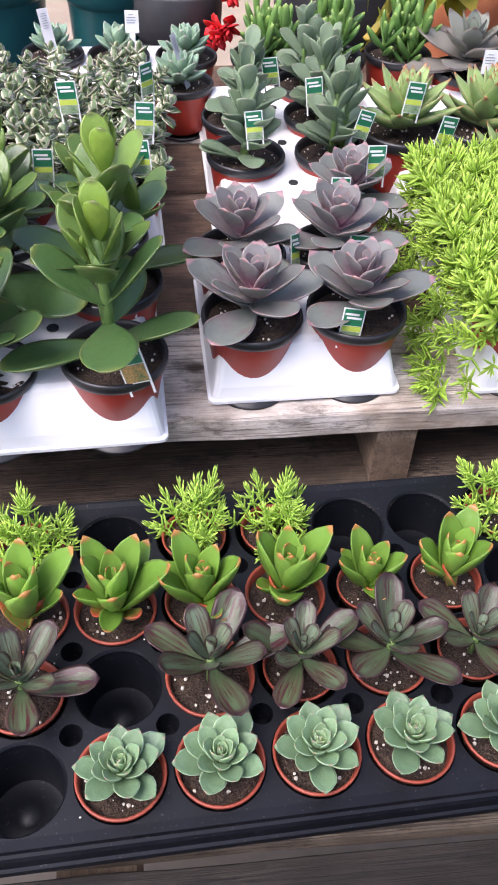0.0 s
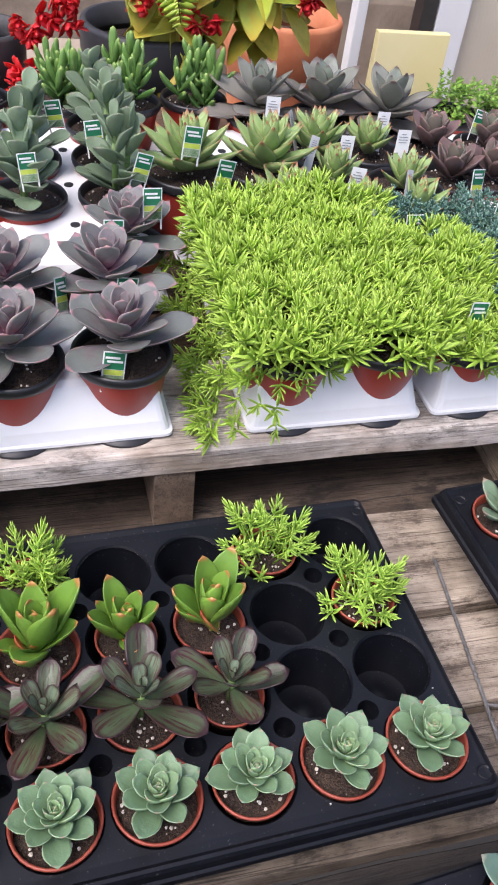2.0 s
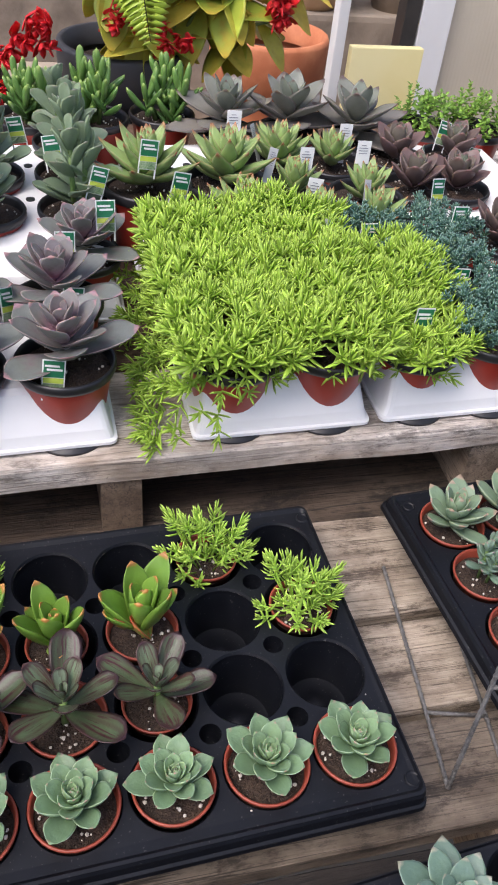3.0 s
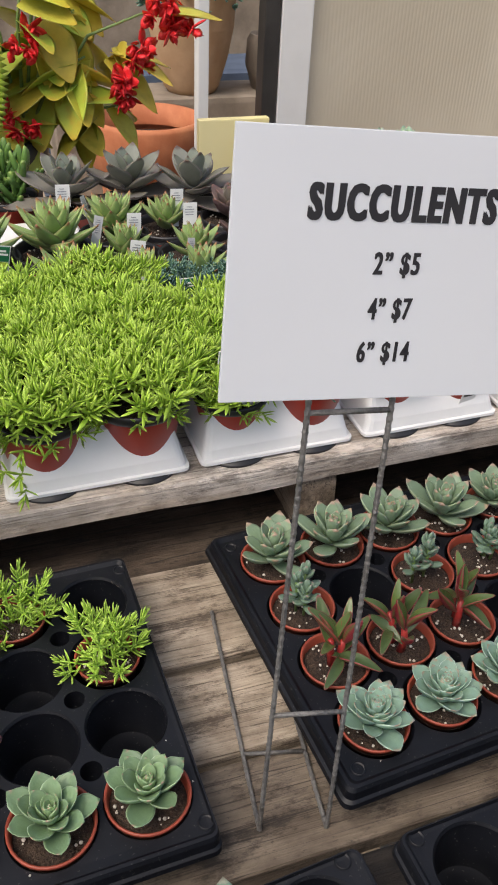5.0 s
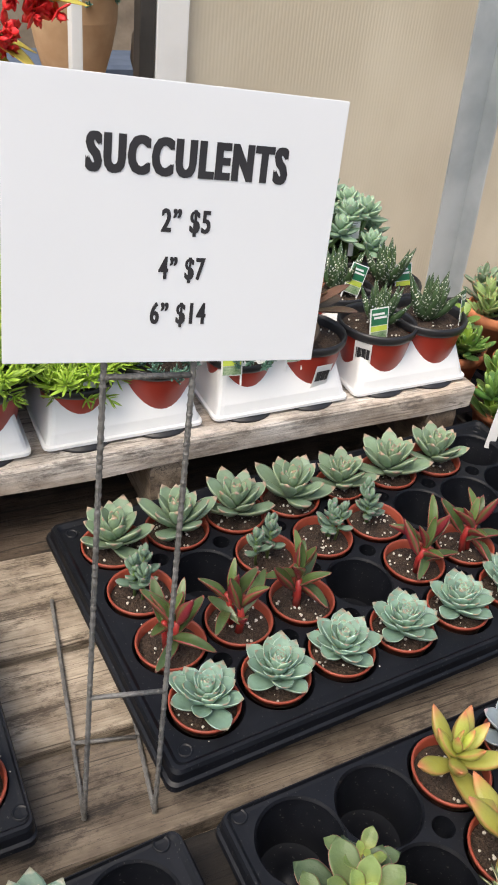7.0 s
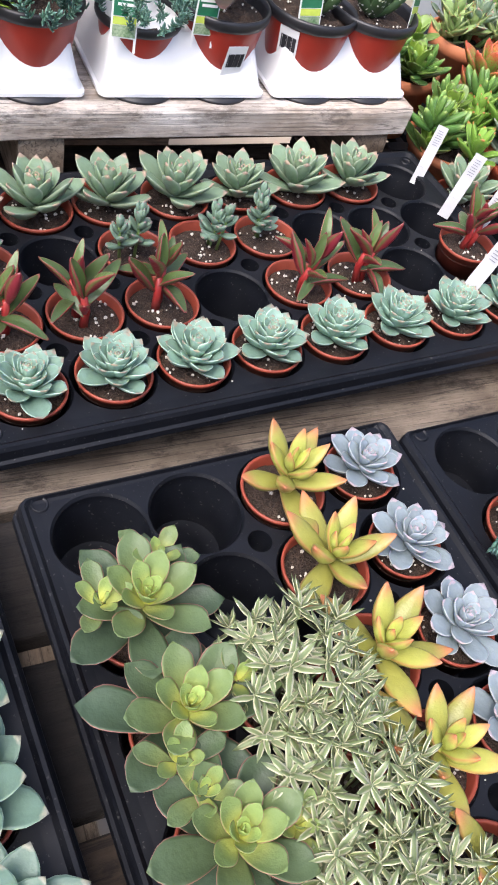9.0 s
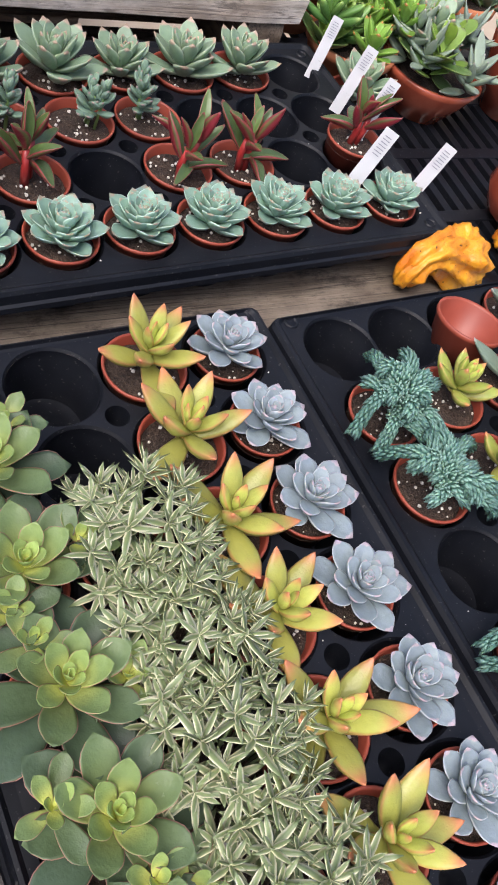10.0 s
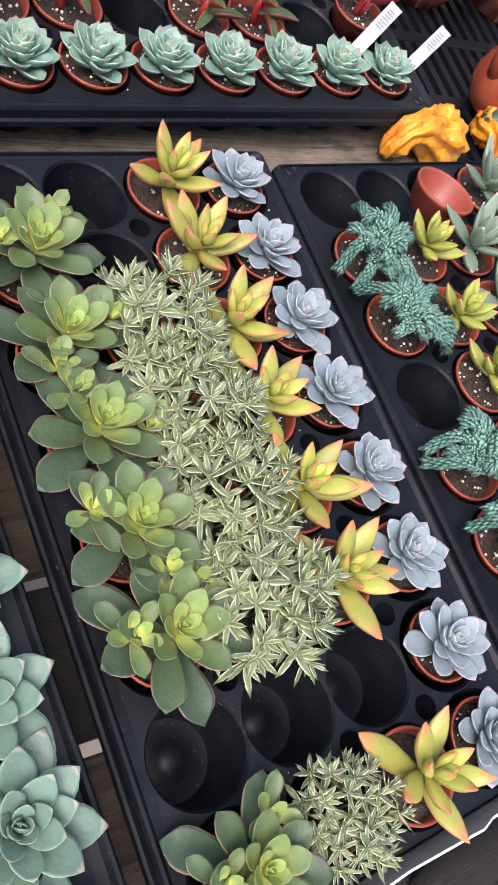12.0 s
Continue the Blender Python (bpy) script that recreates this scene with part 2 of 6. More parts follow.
M["gourd"] = plain_mat("gourd_skin", (0.55, 0.14, 0.008), (0.80, 0.40, 0.02), 0.35, 45, bumps=0.8, dist=0.008, fleck=(0.10, 0.045, 0.01))
M["dark_pot"] = plain_mat("dark_grey_plastic", (0.035, 0.035, 0.038), (0.06, 0.06, 0.063), 0.5, 20)
M["gourd_green"] = plain_mat("gourd_green", (0.015, 0.035, 0.015), (0.04, 0.07, 0.03), 0.4, 60, bumps=0.4, dist=0.003)
M["galv"] = plain_mat("galvanised_steel", (0.36, 0.40, 0.42), (0.52, 0.56, 0.58), 0.5, 8, 0.5, 0.1, 0.002)
M["alu"] = plain_mat("white_aluminium", (0.70, 0.70, 0.68), (0.78, 0.78, 0.76), 0.45, 8, bumps=0.04)
M["tan"] = plain_mat("tan_clay", (0.42, 0.26, 0.14), (0.55, 0.37, 0.22), 0.8, 12, bumps=0.3, dist=0.005)
M["concrete"] = plain_mat("concrete", (0.33, 0.27, 0.21), (0.44, 0.37, 0.29), 0.9, 5, bumps=0.3, dist=0.004)
M["stone"] = plain_mat("brown_stone", (0.16, 0.13, 0.10), (0.36, 0.30, 0.235), 0.9, 7, bumps=0.6, dist=0.02)
M["blue"] = plain_mat("slate_blue_cloth", (0.06, 0.085, 0.13), (0.09, 0.12, 0.18), 0.9, 15)
M["dark_metal"] = plain_mat("dark_bronze_frame", (0.02, 0.018, 0.016), (0.04, 0.036, 0.032), 0.5, 20)
M["tan_wood"] = plain_mat("pale_shim_wood", (0.45, 0.33, 0.22), (0.58, 0.45, 0.32), 0.8, 60)
M["petal"] = leaf_mat("red_petal", (0.88, 0.030, 0.038), (0.9, 0.04, 0.04), None, rough=0.5, island=True)

# leaf skins
M["ech_green"] = leaf_mat("pale_green_leaf", (0.165, 0.262, 0.145), (0.32, 0.46, 0.24), (0.36, 0.22, 0.18), (0.36, 0.47, 0.31), 0.97, 0.90)
M["ech_blue"] = leaf_mat("blue_green_leaf", (0.215, 0.335, 0.260), (0.37, 0.54, 0.43), (0.32, 0.24, 0.18), (0.47, 0.60, 0.50), 0.96, 0.88)
M["ech_grey"] = leaf_mat("grey_mint_leaf", (0.115, 0.188, 0.142), (0.20, 0.305, 0.23), (0.28, 0.28, 0.21), (0.26, 0.36, 0.275), 0.95, 0.90)
M["striped"] = leaf_mat("striped_dark_leaf", (0.074, 0.108, 0.050), (0.24, 0.32, 0.22), (0.044, 0.020, 0.022), (0.048, 0.022, 0.024), 0.84, 0.48, stripe=(0.056, 0.011, 0.017), rough=0.34, spec=0.35, vary=0.3)
M["campfire"] = leaf_mat("bright_green_leaf", (0.145, 0.275, 0.038), (0.26, 0.44, 0.08), (0.40, 0.19, 0.055), (0.20, 0.31, 0.05), 0.92, 0.95, rough=0.32)
M["campfire_old"] = leaf_mat("orange_green_leaf", (0.20, 0.28, 0.05), (0.24, 0.44, 0.08), (0.50, 0.08, 0.045), (0.42, 0.13, 0.06), 0.55, 0.85, rough=0.32, patch=(0.42, 0.13, 0.05), grain=30)
M["lime"] = leaf_mat("lime_needle", (0.285, 0.455, 0.048), (0.4, 0.6, 0.05), (0.37, 0.54, 0.075), None, 0.3, island=True, grain=40, vary=0.22, rough=0.5)
M["lime_pale"] = leaf_mat("pale_lime_needle", (0.35, 0.56, 0.075), (0.4, 0.6, 0.1), (0.46, 0.67, 0.11), None, 0.3, island=True, grain=40, vary=0.2, rough=0.5)
M["graptov"] = leaf_mat("grey_green_leaf", (0.195, 0.280, 0.180), (0.29, 0.39, 0.25), (0.38, 0.27, 0.20), (0.34, 0.40, 0.28), 0.93, 0.86)
M["peper"] = leaf_mat("green_red_leaf", (0.060, 0.098, 0.033), (0.14, 0.21, 0.055), (0.20, 0.05, 0.045), (0.27, 0.036, 0.050), 0.93, 0.82, under=(0.24, 0.026, 0.038), rough=0.30, spec=0.5)
M["seedling"] = leaf_mat("grey_seedling_leaf", (0.15, 0.23, 0.165), (0.22, 0.32, 0.23), (0.30, 0.22, 0.2), None, 0.85)
M["aeonium"] = leaf_mat("aeonium_leaf", (0.056, 0.088, 0.054), (0.36, 0.48, 0.13), None, (0.36, 0.15, 0.13), 0.9, 0.93, rough=0.42, spec=0.3, heart=(0.70, 0.73, 0.20))
M["variegated"] = leaf_mat("variegated_leaf", (0.180, 0.230, 0.105), (0.2, 0.3, 0.15), None, (0.82, 0.79, 0.53), 0.9, 0.34, island=True, grain=60, vary=0.16)
M["adolphii"] = leaf_mat("yellow_orange_leaf", (0.33, 0.32, 0.072), (0.50, 0.55, 0.12), (0.54, 0.20, 0.095), (0.45, 0.27, 0.095), 0.64, 0.84, rough=0.36, vary=0.2)
M["adolphii_green"] = leaf_mat("yellow_green_leaf", (0.29, 0.33, 0.065), (0.46, 0.54, 0.10), (0.58, 0.24, 0.10), (0.42, 0.36, 0.10), 0.82, 0.88, rough=0.38, patch=(0.36, 0.33, 0.08))
M["powder"] = leaf_mat("powder_blue_leaf", (0.225, 0.275, 0.300), (0.38, 0.44, 0.47), (0.42, 0.33, 0.36), (0.44, 0.45, 0.48), 0.95, 0.88, rough=0.55)
M["tails"] = leaf_mat("blue_green_needle", (0.075, 0.170, 0.130), (0.1, 0.25, 0.2), (0.25, 0.40, 0.33), None, 0.60, island=True, grain=60, vary=0.25)
M["grey_long"] = leaf_mat("silver_green_leaf", (0.20, 0.26, 0.19), (0.28, 0.34, 0.26), (0.42, 0.40, 0.36), None, 0.9)
M["purple"] = leaf_mat("purple_rosette_leaf", (0.160, 0.176, 0.158), (0.245, 0.215, 0.220), (0.34, 0.20, 0.21), (0.44, 0.32, 0.33), 0.96, 0.92, rough=0.42, patch=(0.185, 0.148, 0.154), heart=(0.38, 0.19, 0.25))
M["jade"] = leaf_mat("jade_leaf", (0.062, 0.125, 0.038), (0.24, 0.37, 0.050), (0.13, 0.17, 0.045), (0.18, 0.21, 0.055), 0.88, 0.94, rough=0.28, spec=0.5)
M["paddle"] = leaf_mat("grey_paddle_leaf", (0.150, 0.210, 0.128), (0.23, 0.31, 0.195), (0.22, 0.24, 0.17), None, 0.9, rough=0.5)
M["agavoides"] = leaf_mat("apple_green_leaf", (0.25, 0.36, 0.125), (0.38, 0.50, 0.20), (0.34, 0.15, 0.075), (0.26, 0.25, 0.11), 0.82, 0.88)
M["dark_ech"] = leaf_mat("dusky_purple_leaf", (0.19, 0.175, 0.155), (0.23, 0.27, 0.215), (0.12, 0.08, 0.07), (0.16, 0.13, 0.12), 0.85, 0.85)
M["pink_ech"] = leaf_mat("dusky_pink_leaf", (0.165, 0.105, 0.10), (0.17, 0.22, 0.15), (0.2, 0.11, 0.1), None, 0.85)
M["haworthia"] = leaf_mat("zebra_leaf", (0.045, 0.085, 0.035), (0.07, 0.12, 0.05), None, None, dots=(0.74, 0.76, 0.68))
M["mini_var"] = leaf_mat("white_edged_leaf", (0.165, 0.230, 0.115), (0.2, 0.3, 0.15), None, (0.78, 0.68, 0.56), 0.9, 0.42, island=True, grain=40, vary=0.25)
M["gollum"] = leaf_mat("finger_leaf", (0.085, 0.19, 0.045), (0.16, 0.29, 0.07), (0.24, 0.35, 0.09), None, 0.8, rough=0.3)
M["sprout"] = leaf_mat("fresh_sprout", (0.24, 0.44, 0.06), (0.35, 0.55, 0.1), None, None, island=True, grain=40, vary=0.25)
M["begonia"] = leaf_mat("begonia_leaf", (0.36, 0.48, 0.06), (0.66, 0.50, 0.07), (0.56, 0.40, 0.05), None, 0.7, patch=(0.50, 0.42, 0.05))
M["fern"] = leaf_mat("fern_leaf", (0.46, 0.62, 0.06), (0.35, 0.5, 0.06), None, None, island=True, grain=20)
M["pale_ech"] = leaf_mat("pale_mint_leaf", (0.215, 0.33, 0.22), (0.32, 0.46, 0.32), (0.36, 0.36, 0.28), (0.34, 0.45, 0.34), 0.93, 0.88)
M["brown_aeon"] = leaf_mat("bronze_leaf", (0.06, 0.045, 0.035), (0.34, 0.14, 0.07), (0.1, 0.05, 0.04), None, 0.8)


# ---- mesh helpers ----
def mesh_of(name, verts, faces, material, uvs=None, smooth=True):
    me = bpy.data.meshes.new(name)
    me.from_pydata([tuple(v) for v in verts], [], [tuple(f) for f in faces])
    if smooth:
        me.polygons.foreach_set("use_smooth", [True] * len(me.polygons))
    if uvs is not None:
        layer = me.uv_layers.new(name="UVMap")
        idx = np.empty(len(me.loops), dtype=np.int32)
        me.loops.foreach_get("vertex_index", idx)
        layer.data.foreach_set("uv", np.asarray(uvs, dtype=np.float32)[idx].ravel())
    me.materials.append(material)
    me.update()
    return me


def child(name, me, parent, m=None, label="", kind=""):
    ob = new(name, me)
    ob.parent = parent
    if m is not None:
        ob.matrix_basis = m
    return tagged(ob, label, kind=kind)


def part(name, bm, material, parent, label="", kind="", smooth=False):
    me = bpy.data.meshes.new(name)
    bm.to_mesh(me)
    bm.free()
    me.materials.append(material)
    if smooth:
        me.polygons.foreach_set("use_smooth", [True] * len(me.polygons))
    return child(name, me, parent, None, label, kind)


def thing(name, label, category, m=None, group="", kind=""):
    ob = new(name)
    ob.empty_display_size = 0.02
    if m is not None:
        ob.matrix_basis = m
    return tagged(ob, label, category, group, kind)


def box(bm, x0, x1, y0, y1, z0, z1, bevel=0.0):
    made = bmesh.ops.create_cube(bm, size=1.0)["verts"]
    for v in made:
        v.co = Vector(((x0 + x1) / 2 + v.co.x * (x1 - x0), (y0 + y1) / 2 + v.co.y * (y1 - y0), (z0 + z1) / 2 + v.co.z * (z1 - z0)))
    if bevel:
        bmesh.ops.bevel(bm, geom=list({e for v in made for e in v.link_edges}), offset=bevel, segments=2, affect="EDGES", profile=0.7)
    return bm


def lathe(profile, seg=32, close_last=False):
    """Verts and faces of a profile of (radius, height) turned round z."""
    verts, faces = [], []
    for r, z in profile:
        for k in range(seg):
            a = 2 * math.pi * k / seg
            verts.append((r * math.cos(a), r * math.sin(a), z))
    for i in range(len(profile) - 1):
        for k in range(seg):
            a, b = i * seg + k, i * seg + (k + 1) % seg
            faces.append((a, b, b + seg, a + seg))
    if close_last:
        faces.append(tuple(range((len(profile) - 1) * seg, len(profile) * seg)))
    return verts, faces


def tube(points, r0, r1=None, seg=8):
    """Verts and faces of a round rod along points."""
    r1 = r0 if r1 is None else r1
    verts, faces = [], []
    pts = [Vector(p) for p in points]
    n = len(pts)
    for i, p in enumerate(pts):
        d = (pts[min(i + 1, n - 1)] - pts[max(i - 1, 0)]).normalized()
        s = d.cross(Vector((0.31, 0.87, 0.4))).normalized()
        u = d.cross(s)
        r = r0 + (r1 - r0) * i / max(1, n - 1)
        for k in range(seg):
            a = 2 * math.pi * k / seg
            verts.append(p + s * (r * math.cos(a)) + u * (r * math.sin(a)))
    for i in range(n - 1):
        for k in range(seg):
            a, b = i * seg + k, i * seg + (k + 1) % seg
            faces.append((a, b, b + seg, a + seg))
    faces += [tuple(range(seg))[::-1], tuple(range((n - 1) * seg, n * seg))]
    return verts, faces


def leaf_shape(width, thick, cup=0.15, curl=0.1, widest=0.6, point=0.5, foot=0.35, rings=10, seg=10, mucro=0.0):
    """A fleshy leaf one unit long, along +y with its face up; mucro: a small point at its end. Verts, faces and uv."""
    verts, faces, uvs = [], [], []
    for i in range(rings):
        s = i / (rings - 0.55)
        if s < widest:
            w = foot + (1 - foot) * math.sin(s / widest * math.pi / 2)
        else:
            q = (s - widest) / (1 - widest)
            w = max(0.02, (1 - q ** (2.6 - 1.3 * point))) ** (0.55 + 0.35 * point)
        w *= width / 2
        t = thick * (0.35 + 0.65 * math.sin(math.pi * min(1, 0.15 + 0.8 * s))) * min(1.0, 0.25 + w / width * 1.6)
        for k in range(seg):
            a = 2 * math.pi * k / seg
            x, zz = w * math.cos(a), math.sin(a)
            z = (0.32 if zz > 0 else 0.75) * t * zz + cup * width * (abs(x) / (width / 2)) ** 2 + curl * s * s
            verts.append((x, s, z))
            uvs.append((0.5 + 0.5 * math.cos(a), s))
    n = rings
    verts.append((0, 1.0 + mucro, curl + 0.01 + mucro * 0.3))
    uvs.append((0.5, 1.0))
    verts.append((0, -0.03, 0))
    uvs.append((0.5, 0.0))
    for i in range(n - 1):
        for k in range(seg):
            a, b = i * seg + k, i * seg + (k + 1) % seg
            faces.append((a, b, b + seg, a + seg))
    for k in range(seg):
        faces.append(((n - 1) * seg + k, (n - 1) * seg + (k + 1) % seg, n * seg))
        faces.append(((k + 1) % seg, k, n * seg + 1))
    return verts, faces, uvs


LEAVES = {}


def leaf_mesh(kind, material, **shape):
    if kind not in LEAVES:
        v, f, uv = leaf_shape(**shape)
        LEAVES[kind] = mesh_of("leaf", v, f, material, uv)
    return LEAVES[kind]


def add_leaf(parent, me, base, azimuth, elevation, length, twist=0.0, age=0.0, stretch=1.0, name="leaf"):
    m = Matrix.Translation(base) @ Matrix.Rotation(azimuth, 4, "Z") @ Matrix.Rotation(elevation, 4, "X") @ Matrix.Rotation(twist, 4, "Y") @ Matrix.Diagonal((length * stretch, length, length, 1))
    ob = child(name, me, parent, m)
    ob.color = (age, 0.5, 0.5, 1.0)
    return ob


def rosette(parent, rng, me, n, length, low, high, z0, rise, shrink=0.35, power=1.0, stretch=1.0, centre=(0, 0), lean=0.0, fade=1.6):
    """Leaves in a spiral, from the flat outer ones to the steep heart."""
    start = rng.uniform(0, 6.28)
    for i in range(n):
        f = i / (n - 1)
        az = start + i * 2.39996 + rng.uniform(-0.12, 0.12)
        el = radians(low + (high - low) * f ** power + rng.uniform(-5, 5)) + lean * math.cos(az)
        ln = length * (1 - (1 - shrink) * f ** 1.25) * rng.uniform(0.9, 1.08)
        add_leaf(parent, me, (centre[0], centre[1], z0 + rise * f), az, el, ln, rng.uniform(-0.12, 0.12), min(1.0, f ** fade), stretch)


def little_leaf(width, thick, curl=0.1, fold=0.12):
    """A small leaf of few faces, one unit long."""
    prof = ((0.0, 0.45), (0.35, 1.0), (0.7, 0.8))
    verts, uvs, faces = [], [], []
    for s, w in prof:
        z = curl * s * s
        verts += [(-w * width / 2, s, z + fold * width), (0, s, z), (w * width / 2, s, z + fold * width), (0, s, z - thick)]
        uvs += [(0.0, s), (0.5, s), (1.0, s), (0.5, s)]
    verts.append((0, 1, curl))
    uvs.append((0.5, 1.0))
    for i in range(2):
        for k in range(4):
            a, b = i * 4 + k, i * 4 + (k + 1) % 4
            faces.append((b, a, a + 4, b + 4))
    for k in range(4):
        faces.append((8 + (k + 1) % 4, 8 + k, 12))
    return np.array(verts), faces, np.array(uvs)


class Foliage:
    """Gathers many small leaves into one mesh."""

    def __init__(self):
        self.verts, self.faces, self.uvs, self.count = [], [], [], 0

    def put(self, template, m):
        v, f, uv = template
        a = np.array(m)
        self.verts.append(v @ a[:3, :3].T + a[:3, 3])
        self.faces += [tuple(i + self.count for i in face) for face in f]
        self.uvs.append(uv)
        self.count += len(v)

    def raw(self, verts, faces):
        self.put((np.array([tuple(v) for v in verts]), faces, np.full((len(verts), 2), 0.5) * (1, 0.2)), Matrix.Identity(4))

    def mesh(self, name, material):
        return mesh_of(name, np.concatenate(self.verts), self.faces, material, np.concatenate(self.uvs))


def spray(fol, rng, template, tip, way, n, length, spread=(0.35, 1.25), stem=0.0, size=0.25):
    """A tuft of small leaves round the end of a shoot that points along way."""
    way = Vector(way).normalized()
    turn = way.to_track_quat("Z", "Y").to_matrix().to_4x4()
    for i in range(n):
        f = i / max(1, n - 1)
        el = spread[0] + (spread[1] - spread[0]) * f
        ln = length * rng.uniform(1 - size, 1 + size) * (1 - 0.35 * f)
        m = Matrix.Translation(Vector(tip) - way * (stem * (1 - f))) @ turn @ Matrix.Rotation(i * 2.4 + rng.uniform(-0.3, 0.3), 4, "Z") @ Matrix.Rotation(el + rng.uniform(-0.15, 0.15), 4, "X") @ Matrix.Diagonal((ln, ln, ln, 1))
        fol.put(template, m)


# ---- pots ----
SHARED = {}


def shared(key, make):
    if key not in SHARED:
        SHARED[key] = make()
    return SHARED[key]


def soil_mesh(r, seed):
    rng = random.Random(seed)
    verts, faces = [(0, 0, 0.002)], []
    for i in range(1, 7):
        for k in range(24):
            a = 2 * math.pi * k / 24
            verts.append((r * i / 6 * math.cos(a), r * i / 6 * math.sin(a), rng.uniform(-0.0015, 0.0022) * (r / 0.03) ** 0.5 if i < 6 else -0.002))
    for k in range(24):
        faces.append((0, 1 + k, 1 + (k + 1) % 24))
    for i in range(5):
        for k in range(24):
            a, b = 1 + i * 24 + k, 1 + i * 24 + (k + 1) % 24
            faces.append((a, a + 24, b + 24, b))
    return mesh_of("soil", verts, faces, M["soil"])


def perlite_mesh(r, seed, n=22):
    rng = random.Random(seed)
    bm = bmesh.new()
    for _ in range(n):
        a, d, s = rng.uniform(0, 6.28), r * 0.92 * rng.random() ** 0.5, rng.uniform(0.0005, 0.0017)
        for v in bmesh.ops.create_icosphere(bm, subdivisions=1, radius=s)["verts"]:
            v.co = v.co * rng.uniform(0.75, 1.2) + Vector((d * math.cos(a), d * math.sin(a), 0.002))
    me = bpy.data.meshes.new("perlite")
    bm.to_mesh(me)
    bm.free()
    me.materials.append(M["perlite"])
    return me


POT_R = 0.0312


def small_pot(parent, seed, perlite=True):
    """The two-inch pot: its rim stands at z = 0.004, its foot 4 cm lower."""
    v, f = shared("small_pot", lambda: lathe([(0.0, -0.0480), (0.0215, -0.0480), (0.0295, 0.0005), (0.0312, 0.001), (0.0315, 0.004), (0.0303, 0.0045), (0.0290, 0.003), (0.0275, -0.010)], 32))
    child("pot", shared("small_pot_mesh", lambda: mesh_of("pot", v, f, M["pot"])), parent)
    child("soil", shared(("soil", seed % 3), lambda: soil_mesh(0.0288, seed)), parent, Matrix.Translation((0, 0, -0.004)))
    if perlite:
        child("perlite", shared(("perlite", seed % 3), lambda: perlite_mesh(0.027, seed)), parent, Matrix.Translation((0, 0, -0.004)), kind="stuff")


def red_pot(parent, seed, perlite=True):
    """The four-inch pot: foot at z = 0.009, rim at z = 0.088."""
    def body():
        return mesh_of("body", *lathe([(0.0, 0.0155), (0.034, 0.0155), (0.0365, 0.0185), (0.0465, 0.080)], 40), M["red"])

    def rim():
        return mesh_of("rim", *lathe([(0.0462, 0.076), (0.0485, 0.077), (0.0502, 0.081), (0.0503, 0.086), (0.0490, 0.0885), (0.0470, 0.0880), (0.0455, 0.084), (0.0425, 0.060)], 40), M["black"])

    # black disc under the pot, added for the dark arc of shade there
    def base():
        return mesh_of("base", *lathe([(0.0, 0.0090), (0.0400, 0.0090), (0.0405, 0.0120), (0.036, 0.0125)], 32), M["black"])

    child("body", shared("red_body", body), parent)
    child("rim", shared("red_rim", rim), parent, label="black plastic rim")
    child("base", shared("red_shade_disc", base), parent, label="black disc for the shade under the pot")
    child("soil", shared(("big_soil", seed % 2), lambda: soil_mesh(0.0448, seed)), parent, Matrix.Translation((0, 0, 0.078)))
    if perlite:
        child("perlite", shared(("big_perlite", seed % 2), lambda: perlite_mesh(0.042, seed, 22)), parent, Matrix.Translation((0, 0, 0.078)), kind="stuff")


# ---- plants: each builds one plant in its pot at the origin (small pots: the tray's top; red pots: the shelf) ----
def ech_green(e, rng):
    small_pot(e, rng.randrange(9))
    rosette(e, rng, leaf_mesh("ech_green", M["ech_green"], width=0.54, thick=0.15, cup=0.24, curl=0.20, widest=0.68, point=0.28, foot=0.38, mucro=0.05), 29, 0.0355, 10, 84, 0.002, 0.014, 0.22, 0.95)


def ech_big(e, rng):
    small_pot(e, rng.randrange(9))
    rosette(e, rng, leaf_mesh("ech_big", M["ech_grey"], width=0.50, thick=0.14, cup=0.14, curl=0.12, widest=0.64, point=0.50, foot=0.40, mucro=0.035), 28, 0.048, 5, 80, 0.010, 0.016, 0.26, 1.1)


def ech_blue(e, rng):
    small_pot(e, rng.randrange(9))
    rosette(e, rng, leaf_mesh("ech_blue", M["ech_blue"], width=0.52, thick=0.13, cup=0.24, curl=0.16, widest=0.68, point=0.36, foot=0.42, mucro=0.05), 44, 0.0385, 12, 84, -0.002, 0.020, 0.22, 0.85)


def striped(e, rng):
    small_pot(e, rng.randrange(9))
    child("stem", shared("stem_s", lambda: mesh_of("stem", *tube([(0, 0, -0.004), (0, 0, 0.026)], 0.003), M["stem"])), e)
    rosette(e, rng, leaf_mesh("striped", M["striped"], width=0.43, thick=0.06, cup=0.20, curl=0.10, widest=0.76, point=0.22, foot=0.15, rings=11, mucro=0.03), 14, 0.059, 8, 80, 0.012, 0.020, 0.24, 1.0)


